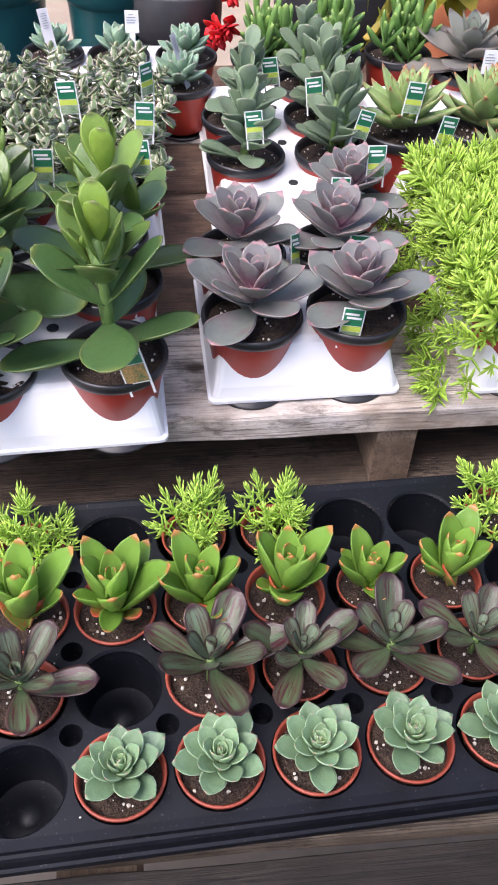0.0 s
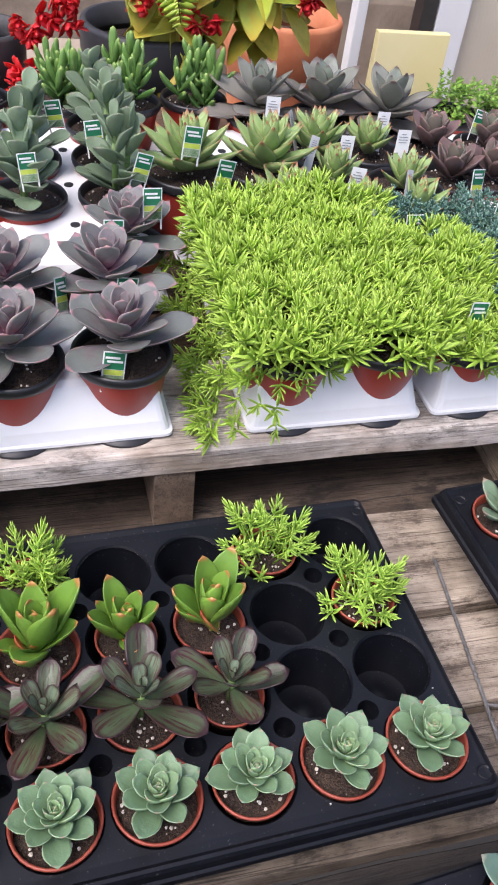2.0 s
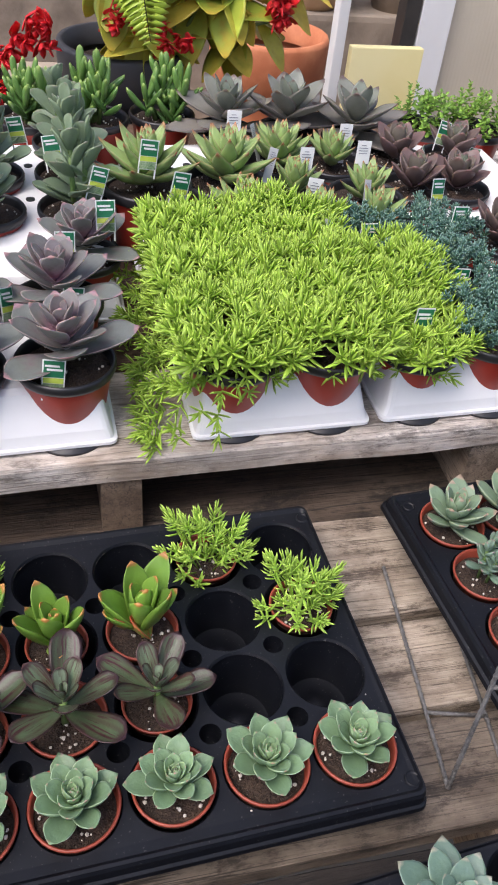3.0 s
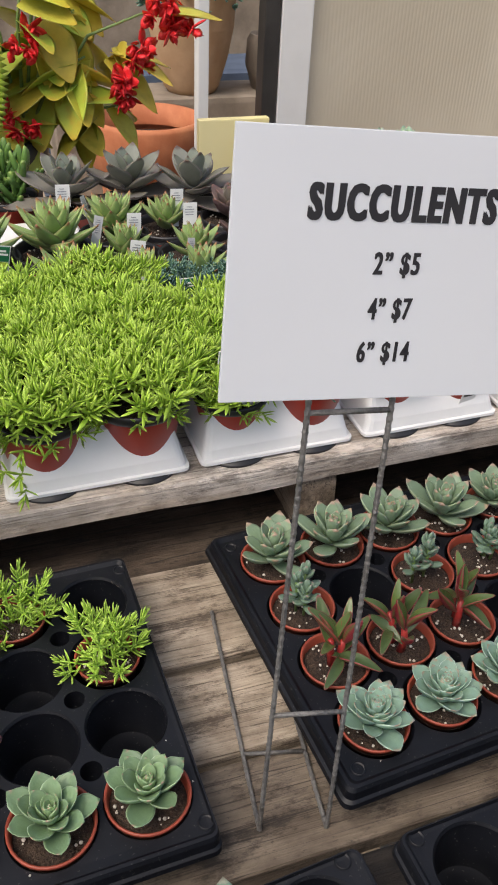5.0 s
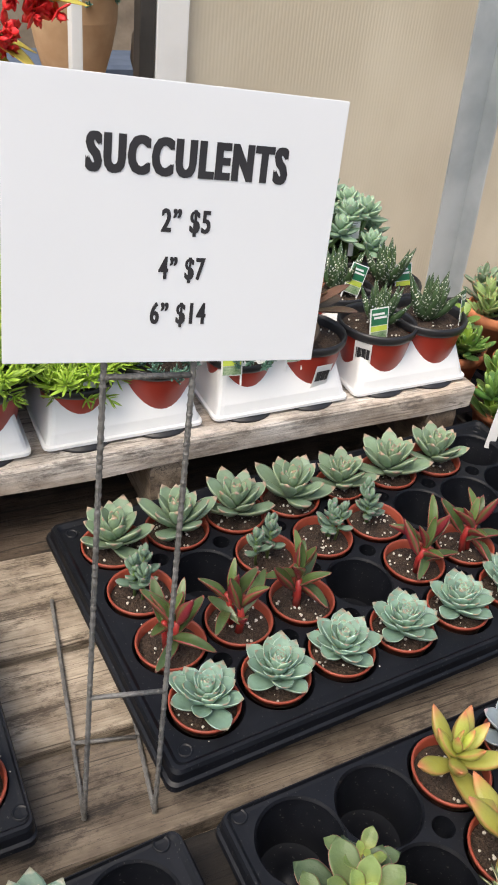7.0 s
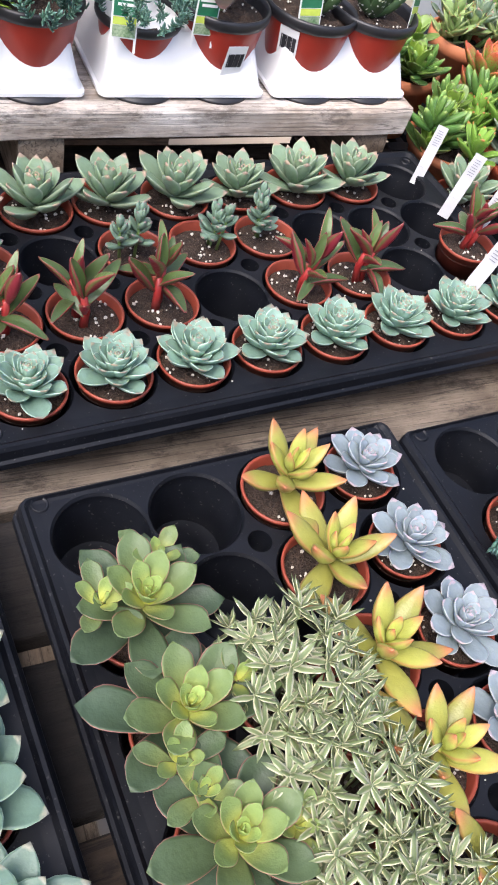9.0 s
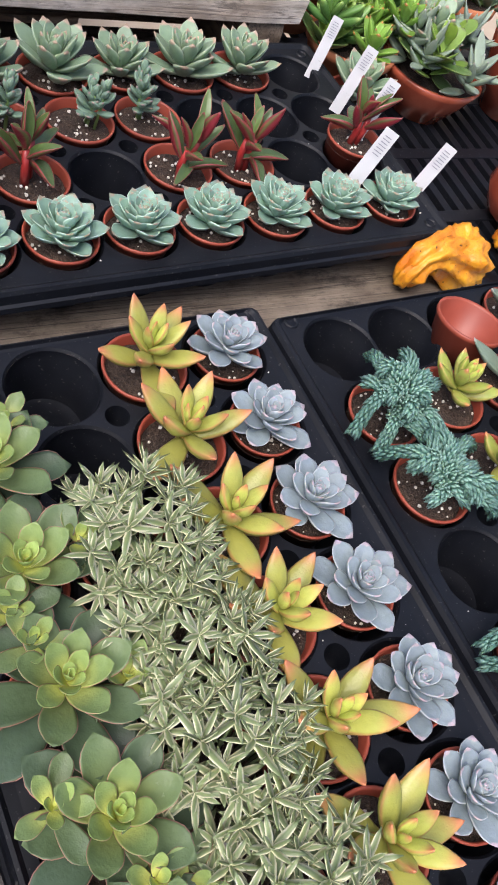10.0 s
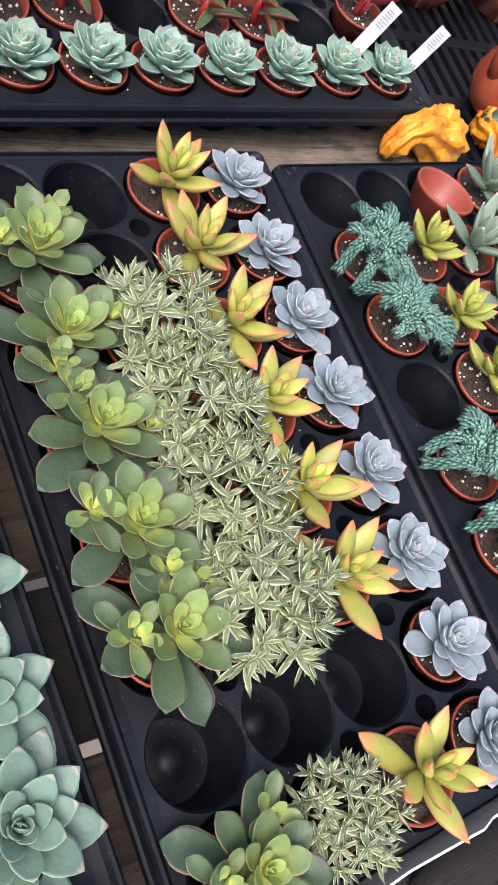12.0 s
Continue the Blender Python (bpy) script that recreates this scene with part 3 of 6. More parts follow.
def campfire(e, rng):
    small_pot(e, rng.randrange(9))
    me = leaf_mesh("campfire", M["campfire"], width=0.37, thick=0.11, cup=0.30, curl=0.08, widest=0.60, point=0.42, foot=0.52, mucro=0.02)
    rosette(e, rng, me, 10, 0.073, 50, 82, 0.002, 0.014, 0.50, 0.8)
    for i in range(3):
        add_leaf(e, me, (0, 0, 0.006), rng.uniform(0, 6.28), radians(rng.uniform(28, 46)), rng.uniform(0.046, 0.058), rng.uniform(-0.3, 0.3), 0.0)
    me = leaf_mesh("campfire_old", M["campfire_old"], width=0.46, thick=0.16, cup=0.22, curl=0.16, widest=0.58, point=0.35, foot=0.6, mucro=0.03)
    for i in range(5):
        add_leaf(e, me, (rng.uniform(-0.01, 0.01), rng.uniform(-0.01, 0.01), rng.uniform(0.0, 0.010)), i * 1.3 + rng.uniform(-0.5, 0.5), radians(rng.uniform(12, 58)), rng.uniform(0.028, 0.042), 0, 0.0)


def lime_small(e, rng):
    small_pot(e, rng.randrange(9))
    fol, tpl = Foliage(), little_leaf(0.17, 0.10, 0.16)
    for _ in range(32):
        a, d = rng.uniform(0, 6.28), 0.044 * rng.random() ** 0.6
        h = rng.uniform(0.016, 0.070) * (1 - 0.35 * d / 0.042)
        tip = (d * math.cos(a) * 1.15, d * math.sin(a) * 1.15, h)
        fol.raw(*tube([(d * 0.4 * math.cos(a), d * 0.4 * math.sin(a), -0.004), tip], 0.0009, seg=4))
        spray(fol, rng, tpl, tip, (math.cos(a) * d * 22, math.sin(a) * d * 22, 1.0), 16, 0.0155, (0.25, 1.35), 0.020)
    child("foliage", fol.mesh("foliage", M["lime_pale"]), e, label="lime green needle foliage", kind="stuff")


def graptov(e, rng):
    small_pot(e, rng.randrange(9))
    rosette(e, rng, leaf_mesh("graptov", M["graptov"], width=0.42, thick=0.15, cup=0.14, curl=0.14, widest=0.68, point=0.38, foot=0.42, mucro=0.04), 24, 0.047, 14, 80, 0.001, 0.020, 0.34, 0.85)


def peperomia(e, rng):
    small_pot(e, rng.randrange(9))
    me = leaf_mesh("peper", M["peper"], width=0.25, thick=0.14, cup=0.46, curl=0.10, widest=0.50, point=0.45, foot=0.28)
    bowed = leaf_mesh("peper_low", M["peper"], width=0.25, thick=0.16, cup=0.42, curl=-0.30, widest=0.50, point=0.45, foot=0.28)
    for k in range(2):
        cx, cy = rng.uniform(-0.010, 0.010), rng.uniform(-0.010, 0.010)
        stem = tube([(cx, cy, -0.004), (cx * 1.3 + 0.002, cy * 1.3, 0.014), (cx * 1.6, cy * 1.6 + 0.002, 0.030)], 0.0040, 0.0028)
        child("stem", mesh_of("stem", *stem, M["red_stem"]), e, label="red fleshy stem")
        a0 = rng.uniform(0, 6.28)
        for i in range(5):
            f = i / 4
            add_leaf(e, me if i % 2 else bowed, (cx * 1.4, cy * 1.4, 0.010 + 0.022 * f), a0 + i * 2.4, radians(22 + 50 * f + rng.uniform(-12, 16)), (0.050 - 0.014 * f) * rng.uniform(0.8, 1.15), rng.uniform(-0.5, 0.5), 0.6 * f)


def seedling(e, rng):
    small_pot(e, rng.randrange(9))
    me = leaf_mesh("seedling", M["seedling"], width=0.55, thick=0.28, cup=0.05, curl=0.08, widest=0.62, point=0.6, foot=0.4, rings=6, seg=6)
    for s in range(3):
        cx, cy = rng.uniform(-0.014, 0.014), rng.uniform(-0.014, 0.014)
        h = rng.uniform(0.024, 0.044)
        child("stem", mesh_of("stem", *tube([(cx, cy, -0.004), (cx * 1.3, cy * 1.3, h)], 0.0016, seg=6), M["stem"]), e)
        for i in range(10):
            f = i / 9
            add_leaf(e, me, (cx * (1 + 0.3 * f), cy * (1 + 0.3 * f), h * (0.3 + 0.7 * f)), i * 2.4 + s, radians(10 + 65 * f), 0.0190 - 0.006 * f, 0, f)


def aeonium(e, rng):
    small_pot(e, rng.randrange(9))
    me = leaf_mesh("aeonium", M["aeonium"], width=0.46, thick=0.09, cup=0.22, curl=0.04, widest=0.74, point=0.26, foot=0.15, rings=13, mucro=0.05)
    rosette(e, rng, me, 25, 0.062, 0, 78, 0.012, 0.032, 0.17, 0.95, fade=1.8)
    for k in range(2):
        a, start, d, z = k * 2.1 + rng.uniform(-0.4, 0.4), rng.uniform(0, 6), rng.uniform(0.026, 0.038), rng.uniform(0.024, 0.036)
        for i in range(9):
            add_leaf(e, me, (d * math.cos(a), d * math.sin(a), z + 0.0008 * i), start + i * 2.4, radians(8 + i * 8), (0.031 - 0.0020 * i) * rng.uniform(0.9, 1.1), 0, 0.10 + 0.08 * i)


def variegated(e, rng):
    small_pot(e, rng.randrange(9))
    fol, tpl = Foliage(), little_leaf(0.22, 0.05, 0.06)
    for k in range(42):
        low = k >= 27
        a, d = k * 2.4 + rng.uniform(-0.2, 0.2), 0.049 * ((k + 0.5) / 27) ** 0.5 if not low else 0.049 * rng.random() ** 0.5
        h = 0.054 + rng.uniform(-0.011, 0.008) - 8.0 * d * d - (0.014 if low else 0.0)
        way = (math.cos(a) * d * 12 + rng.uniform(-0.35, 0.35), math.sin(a) * d * 12 + rng.uniform(-0.35, 0.35), 1.0)
        tip = Vector((d * math.cos(a), d * math.sin(a), h))
        fol.raw(*tube([(tip.x * 0.5, tip.y * 0.5, -0.004), tip], 0.0010, seg=4))
        spray(fol, rng, tpl, tip, way, 11, rng.uniform(0.0190, 0.0235), (0.0, 1.1), 0.005, 0.15)
    child("foliage", fol.mesh("foliage", M["variegated"]), e, label="cream-edged narrow leaves", kind="stuff")


def adolphii(e, rng):
    small_pot(e, rng.randrange(9))
    me = leaf_mesh("adolphii", M["adolphii"], width=0.35, thick=0.21, cup=0.03, curl=0.10, widest=0.55, point=0.85, foot=0.45)
    rosette(e, rng, me, 13, 0.055, 10, 76, 0.008, 0.022, 0.38, 1.0)


def adolphii_small(e, rng):
    small_pot(e, rng.randrange(9))
    me = leaf_mesh("adolphii_green", M["adolphii_green"], width=0.38, thick=0.26, cup=0.03, curl=0.12, widest=0.58, point=0.65, foot=0.5, mucro=0.03)
    rosette(e, rng, me, 14, 0.037, 12, 80, 0.010, 0.022, 0.44, 0.9, centre=(rng.uniform(-0.006, 0.006), rng.uniform(-0.006, 0.006)))


def powder(e, rng):
    small_pot(e, rng.randrange(9))
    me = leaf_mesh("powder", M["powder"], width=0.52, thick=0.16, cup=0.20, curl=0.16, widest=0.70, point=0.25, foot=0.36, mucro=0.045)
    rosette(e, rng, me, 32, 0.0395, 3, 84, 0.003, 0.018, 0.17, 0.95)


def tails(e, rng):
    small_pot(e, rng.randrange(9))
    fol, tpl = Foliage(), little_leaf(0.50, 0.34, 0.45, 0.05)
    for s in range(19):
        a, reach, h = s * 2.4 + rng.uniform(-0.3, 0.3), rng.uniform(0.012, 0.040) if s < 15 else rng.uniform(0.042, 0.056), rng.uniform(0.022, 0.046)
        bend, drop = rng.uniform(-0.9, 0.9), 0.62 if s < 15 else 0.86
        def at(q):
            return Vector((reach * q * math.cos(a + bend * q), reach * q * math.sin(a + bend * q), h * math.sin(q * math.pi * drop)))
        n = int(46 + 1300 * reach)
        for i in range(n):
            q = 0.22 + 0.78 * i / (n - 1)
            p, way = at(q), (at(q + 0.02) - at(q - 0.02)).normalized()
            m = Matrix.Translation(p) @ way.to_track_quat("Z", "Y").to_matrix().to_4x4() @ Matrix.Rotation(i * 2.4, 4, "Z") @ Matrix.Rotation(0.55 + rng.uniform(-0.12, 0.12), 4, "X")
            fol.put(tpl, m @ Matrix.Scale(0.0080 * rng.uniform(0.9, 1.1), 4))
        spray(fol, rng, tpl, at(1.0) - (at(1.0) - at(0.96)).normalized() * 0.002, at(1.0) - at(0.96), 30, 0.0078, (0.30, 1.45), 0.001, 0.1)
    child("foliage", fol.mesh("foliage", M["tails"]), e, label="blue-green tail-like shoots", kind="stuff")


def grey_long(e, rng):
    small_pot(e, rng.randrange(9))
    me = leaf_mesh("grey_long", M["grey_long"], width=0.32, thick=0.14, cup=0.12, curl=0.10, widest=0.48, point=0.85, foot=0.5)
    rosette(e, rng, me, 13, 0.058, 12, 78, 0.006, 0.014, 0.5, 0.9)


def purple(e, rng):
    red_pot(e, rng.randrange(9))
    me = leaf_mesh("purple", M["purple"], width=0.55, thick=0.08, cup=0.15, curl=0.14, widest=0.66, point=0.30, foot=0.26, rings=13, mucro=0.04)
    rosette(e, rng, me, 19, 0.076, -2, 70, 0.090, 0.036, 0.34, 0.9)


def woody(points, r0, r1, e, material="stem"):
    child("stem", mesh_of("stem", *tube(points, r0, r1), M[material]), e)


def jade(e, rng):
    red_pot(e, rng.randrange(9))
    me = leaf_mesh("jade", M["jade"], width=0.52, thick=0.08, cup=0.10, curl=0.06, widest=0.62, point=0.18, foot=0.18, rings=11)
    top = rng.uniform(0.100, 0.130)
    woody([(0, 0, 0.078), (0.004, 0.002, 0.078 + top * 0.6), (0.002, 0.006, 0.078 + top)], 0.006, 0.004, e)
    a = rng.uniform(0, 3.14)
    for level in range(6):
        f = level / 5
        for side in (0, math.pi):
            add_leaf(e, me, (0.002, 0.003, 0.078 + top * (0.16 + 0.84 * f)), a + side + rng.uniform(-0.25, 0.25), radians(6 + 62 * f + rng.uniform(-14, 16)), (0.100 - 0.050 * f) * rng.uniform(0.85, 1.1), rng.uniform(-0.3, 0.3), max(0.0, f - 0.45) * 1.5)
        a += math.pi / 2
    for b in range(2):
        az = rng.uniform(0, 6.28)
        p = Vector((0.034 * math.cos(az), 0.034 * math.sin(az), 0.078 + rng.uniform(0.055, 0.10)))
        woody([(0.002, 0.002, 0.078 + 0.02), p * 0.7 + Vector((0, 0, 0.03)), p], 0.004, 0.003, e)
        for i in range(6):
            add_leaf(e, me, p, az + i * 1.57, radians(14 + 11 * i), rng.uniform(0.044, 0.066), rng.uniform(-0.2, 0.2), 0.1 * i)


def paddle(e, rng):
    red_pot(e, rng.randrange(9))
    me = leaf_mesh("paddle", M["paddle"], width=0.56, thick=0.08, cup=0.20, curl=0.08, widest=0.68, point=0.25, foot=0.22)
    for s in range(2):
        cx, cy, h = rng.uniform(-0.018, 0.018), rng.uniform(-0.018, 0.018), rng.uniform(0.06, 0.10)
        woody([(cx, cy, 0.078), (cx * 1.3, cy * 1.3, 0.082 + h)], 0.004, 0.003, e)
        a = rng.uniform(0, 3)
        for i in range(11):
            f = i / 10
            add_leaf(e, me, (cx * 1.2, cy * 1.2, 0.086 + h * f), a + i * 1.75, radians(8 + 66 * f + rng.uniform(-12, 12)), 0.060 - 0.022 * f, rng.uniform(-0.2, 0.2), f)


def agavoides(e, rng):
    red_pot(e, rng.randrange(9))
    me = leaf_mesh("agavoides", M["agavoides"], width=0.40, thick=0.14, cup=0.10, curl=0.12, widest=0.42, point=0.95, foot=0.6)
    rosette(e, rng, me, 28, 0.068, 14, 82, 0.088, 0.030, 0.38, 1.0)


def agavoides_small(e, rng):
    red_pot(e, rng.randrange(9))
    me = leaf_mesh("agavoides", M["agavoides"], width=0.40, thick=0.14, cup=0.10, curl=0.12, widest=0.42, point=0.95, foot=0.6)
    rosette(e, rng, me, 20, 0.052, 22, 80, 0.084, 0.020, 0.42, 0.85)


def dark_ech(e, rng):
    red_pot(e, rng.randrange(9))
    me = leaf_mesh("dark_ech", M["dark_ech"], width=0.54, thick=0.07, cup=0.14, curl=0.12, widest=0.55, point=0.75, foot=0.4)
    rosette(e, rng, me, 17, 0.098, -4, 72, 0.092, 0.034, 0.42, 1.1)


def pink_ech(e, rng):
    red_pot(e, rng.randrange(9))
    me = leaf_mesh("pink_ech", M["pink_ech"], width=0.55, thick=0.12, cup=0.18, curl=0.2, widest=0.6, point=0.6, foot=0.45)
    rosette(e, rng, me, 18, 0.056, 22, 82, 0.086, 0.024, 0.42, 0.85)


def pale_ech(e, rng):
    red_pot(e, rng.randrange(9))
    me = leaf_mesh("pale_ech", M["pale_ech"], width=0.50, thick=0.22, cup=0.06, curl=0.14, widest=0.62, point=0.7, foot=0.5)
    rosette(e, rng, me, 22, 0.050, 12, 80, 0.088, 0.024, 0.34, 0.85)


def ghost(e, rng):
    red_pot(e, rng.randrange(9))
    me = leaf_mesh("pale_ech", M["pale_ech"], width=0.50, thick=0.22, cup=0.06, curl=0.14, widest=0.62, point=0.7, foot=0.5)
    for s in range(8):
        a, d = s * 2.4, 0.012 + 0.006 * s
        p = Vector((d * math.cos(a), d * math.sin(a), 0.105 + rng.uniform(0.0, 0.05) * (1 - s / 12)))
        woody([(p.x * 0.3, p.y * 0.3, 0.08), p], 0.004, 0.003, e)
        for i in range(15):
            f = i / 14
            add_leaf(e, me, p + Vector((0, 0, 0.012 * f)), i * 2.4 + s, radians(-5 + 75 * f), 0.032 * (1 - 0.4 * f), 0, f)


def haworthia(e, rng):
    red_pot(e, rng.randrange(9))
    me = leaf_mesh("haworthia", M["haworthia"], width=0.26, thick=0.18, cup=0.0, curl=0.16, widest=0.3, point=0.98, foot=0.75)
    rosette(e, rng, me, 18, 0.062, 36, 84, 0.080, 0.008, 0.65, 0.8)


def bronze(e, rng):
    red_pot(e, rng.randrange(9))
    me = leaf_mesh("bronze", M["brown_aeon"], width=0.36, thick=0.05, cup=0.12, curl=-0.08, widest=0.62, point=0.6, foot=0.25)
    woody([(0, 0, 0.078), (0.003, 0, 0.115)], 0.004, 0.003, e)
    rosette(e, rng, me, 13, 0.066, 2, 74, 0.108, 0.016, 0.5, 1.0)


def lime_mat(e, rng, trailing=False):
    red_pot(e, rng.randrange(9), False)
    fol, tpl = Foliage(), little_leaf(0.18, 0.08, 0.14)
    for _ in range(128):
        x, y = rng.uniform(-0.068, 0.068), rng.uniform(-0.068, 0.068)
        d = math.hypot(x, y)
        h = 0.118 + 0.016 * math.cos(d * 18) + rng.uniform(-0.010, 0.010)
        spray(fol, rng, tpl, (x, y, h), (x * 7 + rng.uniform(-0.35, 0.35), y * 7 + rng.uniform(-0.35, 0.35), 1.0), 12, 0.0240, (0.10, 1.20), 0.012, 0.25)
    for _ in range(22):
        a = rng.uniform(0, 6.28)
        r = rng.uniform(0.055, 0.068)
        spray(fol, rng, tpl, (r * math.cos(a), r * math.sin(a), rng.uniform(0.070, 0.105)), (math.cos(a), math.sin(a), rng.uniform(-0.3, 0.5)), 9, 0.0185, (0.1, 1.1), 0.014)
    if trailing:
        for _ in range(70):
            p = Vector((rng.uniform(-0.105, -0.02), rng.uniform(-0.085, 0.04), 0))
            edge = max(-p.x - 0.045, -p.y - 0.045, 0.0)
            z = 0.105 - edge * rng.uniform(0.8, 2.0)
            spray(fol, rng, tpl, (p.x, p.y, z), (p.x * 8, p.y * 8, rng.uniform(-0.4, 0.6)), 10, 0.0185, (0.1, 1.15), 0.014)
    child("foliage", fol.mesh("foliage", M["lime"]), e, label="dense lime green needle foliage", kind="stuff")


def lime_trail(e, rng):
    lime_mat(e, rng, True)


def blue_mat(e, rng):
    red_pot(e, rng.randrange(9), False)
    fol, tpl = Foliage(), little_leaf(0.30, 0.14, 0.2)
    for _ in range(120):
        x, y = rng.uniform(-0.062, 0.062), rng.uniform(-0.062, 0.062)
        h = 0.108 + 0.018 * math.cos(math.hypot(x, y) * 20) + rng.uniform(-0.016, 0.012)
        way = Vector((x * 10 + rng.uniform(-0.6, 0.6), y * 10 + rng.uniform(-0.6, 0.6), 1.0)).normalized()
        for q in range(3):
            spray(fol, rng, tpl, Vector((x, y, h)) - way * 0.006 * q, way, 8, 0.0085, (0.35, 1.2 if q == 0 else 0.7), 0.003)
    child("foliage", fol.mesh("foliage", M["tails"]), e, label="dense blue-green needle foliage", kind="stuff")


def mini_var(e, rng):
    red_pot(e, rng.randrange(9))
    fol, tpl = Foliage(), little_leaf(0.70, 0.08, 0.06)
    for _ in range(46):
        a, d = rng.uniform(0, 6.28), 0.066 * rng.random() ** 0.55
        h = rng.uniform(0.095, 0.15) - 0.2 * d
        fol.raw(*tube([(d * 0.4 * math.cos(a), d * 0.4 * math.sin(a), 0.08), (d * math.cos(a), d * math.sin(a), h)], 0.0012, seg=4))
        spray(fol, rng, tpl, (d * math.cos(a), d * math.sin(a), h), (math.cos(a) * d * 8, math.sin(a) * d * 8, 1.0), 9, 0.0225, (0.0, 0.85), 0.022)
    child("foliage", fol.mesh("foliage", M["mini_var"]), e, label="small white-edged leaves on reddish shoots", kind="stuff")


def gollum(e, rng):
    red_pot(e, rng.randrange(9))
    me = leaf_mesh("gollum", M["gollum"], width=0.26, thick=0.22, cup=0.02, curl=0.06, widest=0.7, point=0.1, foot=0.5, rings=7, seg=6)
    for s in range(7):
        a = rng.uniform(0, 6.28)
        d = rng.uniform(0.0, 0.034)
        p = Vector((d * math.cos(a), d * math.sin(a), 0.10 + rng.uniform(0, 0.045)))
        woody([(p.x * 0.4, p.y * 0.4, 0.078), p], 0.0035, 0.0028, e)
        for i in range(8):
            add_leaf(e, me, p - Vector((0, 0, 0.004 * (8 - i))), i * 2.4 + s, radians(32 + i * 6), rng.uniform(0.034, 0.048), 0, i / 9)


def sprout(e, rng):
    red_pot(e, rng.randrange(9))
    fol, tpl = Foliage(), little_leaf(0.85, 0.06, 0.05)
    for _ in range(60):
        a, d = rng.uniform(0, 6.28), 0.06 * rng.random() ** 0.55
        h = rng.uniform(0.09, 0.145)
        spray(fol, rng, tpl, (d * math.cos(a), d * math.sin(a), h), (math.cos(a) * d * 8, math.sin(a) * d * 8, 1.0), 8, 0.0105, (0.0, 0.9), 0.02)
    child("foliage", fol.mesh("foliage", M["sprout"]), e, label="small fresh green leaves", kind="stuff")


KINDS = {
    "ech_green": (ech_green, "echeveria", "pale green pointed rosette succulent in a small terracotta-coloured pot"),
    "ech_blue": (ech_blue, "echeveria", "tight blue-green rosette succulent in a small terracotta-coloured pot"),
    "ech_big": (ech_big, "echeveria", "broad blue-green pointed rosette succulent in a small pot"),
    "striped": (striped, "echeveria", "dark succulent with maroon-striped spoon leaves in a small pot"),
    "campfire": (campfire, "crassula", "bright green upright succulent with orange leaf tips, small pot"),
    "lime_small": (lime_small, "sedum", "lime green needle-leaved sedum shoots in a small pot"),
    "graptov": (graptov, "echeveria", "grey-green open rosette with pinkish tips in a small pot"),
    "peperomia": (peperomia, "peperomia", "red-stemmed succulent with boat-shaped green and red leaves in a small pot"),
    "seedling": (seedling, "sedum", "small grey-green stemmed succulent in a gritty small pot"),
    "aeonium": (aeonium, "aeonium", "dark green aeonium with yellow hearts and pink leaf edges"),
    "variegated": (variegated, "sedum", "bushy sedum with narrow cream-edged leaves in a small pot"),
    "adolphii": (adolphii, "sedum", "yellow-orange fleshy pointed succulent in a small terracotta-coloured pot"),
    "adolphii_small": (adolphii_small, "sedum", "small yellow-green fleshy succulent in a small pot"),
    "powder": (powder, "echeveria", "powdery blue-grey rosette succulent in a small pot"),
    "tails": (tails, "sedum", "blue-green trailing sedum with tail-like shoots in a small pot"),
    "grey_long": (grey_long, "succulent", "silver-green succulent with long pointed leaves in a small pot"),
    "purple": (purple, "echeveria", "dusky purple rosette with pink edges in a red pot"),
    "jade": (jade, "jade plant", "jade plant with glossy oval leaves in a red pot"),
    "paddle": (paddle, "kalanchoe", "grey-green paddle-leaved succulent in a red pot"),
    "agavoides": (agavoides, "echeveria", "apple green pointed rosette with red tips in a red pot"),
    "agavoides_small": (agavoides_small, "echeveria", "smaller apple green rosette in a red pot"),
    "dark_ech": (dark_ech, "echeveria", "large dusky purple-grey rosette in a red pot"),
    "pink_ech": (pink_ech, "echeveria", "dusky pink-brown cupped rosette in a red pot"),
    "pale_ech": (pale_ech, "echeveria", "pale mint green rosette in a red pot"),
    "ghost": (ghost, "sedum", "pale grey-green stacked rosettes branching over a red pot"),
    "haworthia": (haworthia, "haworthia", "zebra haworthia with white-dotted pointed leaves in a red pot"),
    "bronze": (bronze, "aeonium", "bronze-leaved aeonium with an orange heart in a red pot"),
    "lime_mat": (lime_mat, "sedum", "dense lime green sedum spilling over a red pot"),
    "lime_trail": (lime_trail, "sedum", "lime green sedum trailing over its red pot and tray"),
    "blue_mat": (blue_mat, "sedum", "dense blue-green sedum mound in a red pot"),
    "mini_var": (mini_var, "succulent", "shrubby succulent with small white-edged leaves in a red pot"),
    "gollum": (gollum, "jade plant", "finger-leaved green jade plant in a red pot"),
    "sprout": (sprout, "sedum", "fresh green small-leaved sedum in a red pot"),
}
BUILT = {}
PLANT_RNG = random.Random(11)


def plant(kind, x, y, z, scale=1.0, rot=None, tilt=(0, 0), variants=3, group=""):
    make, category, label = KINDS[kind]
    rot = PLANT_RNG.uniform(0, 360) if rot is None else rot
    m = pose(x, y, z, tilt[0], tilt[1], rot) @ Matrix.Scale(scale, 4)
    pool = BUILT.setdefault(kind, [])
    if len(pool) < variants:
        e = thing(kind_name(kind), label, category, m, group or "potted succulents")
        make(e, random.Random(len(pool) * 17 + sum(map(ord, kind))))
        pool.append(e)
        return e
    src = pool[PLANT_RNG.randrange(len(pool))]
    return copy_thing(src, m @ Matrix.Scale(1 / src.scale.x, 4))


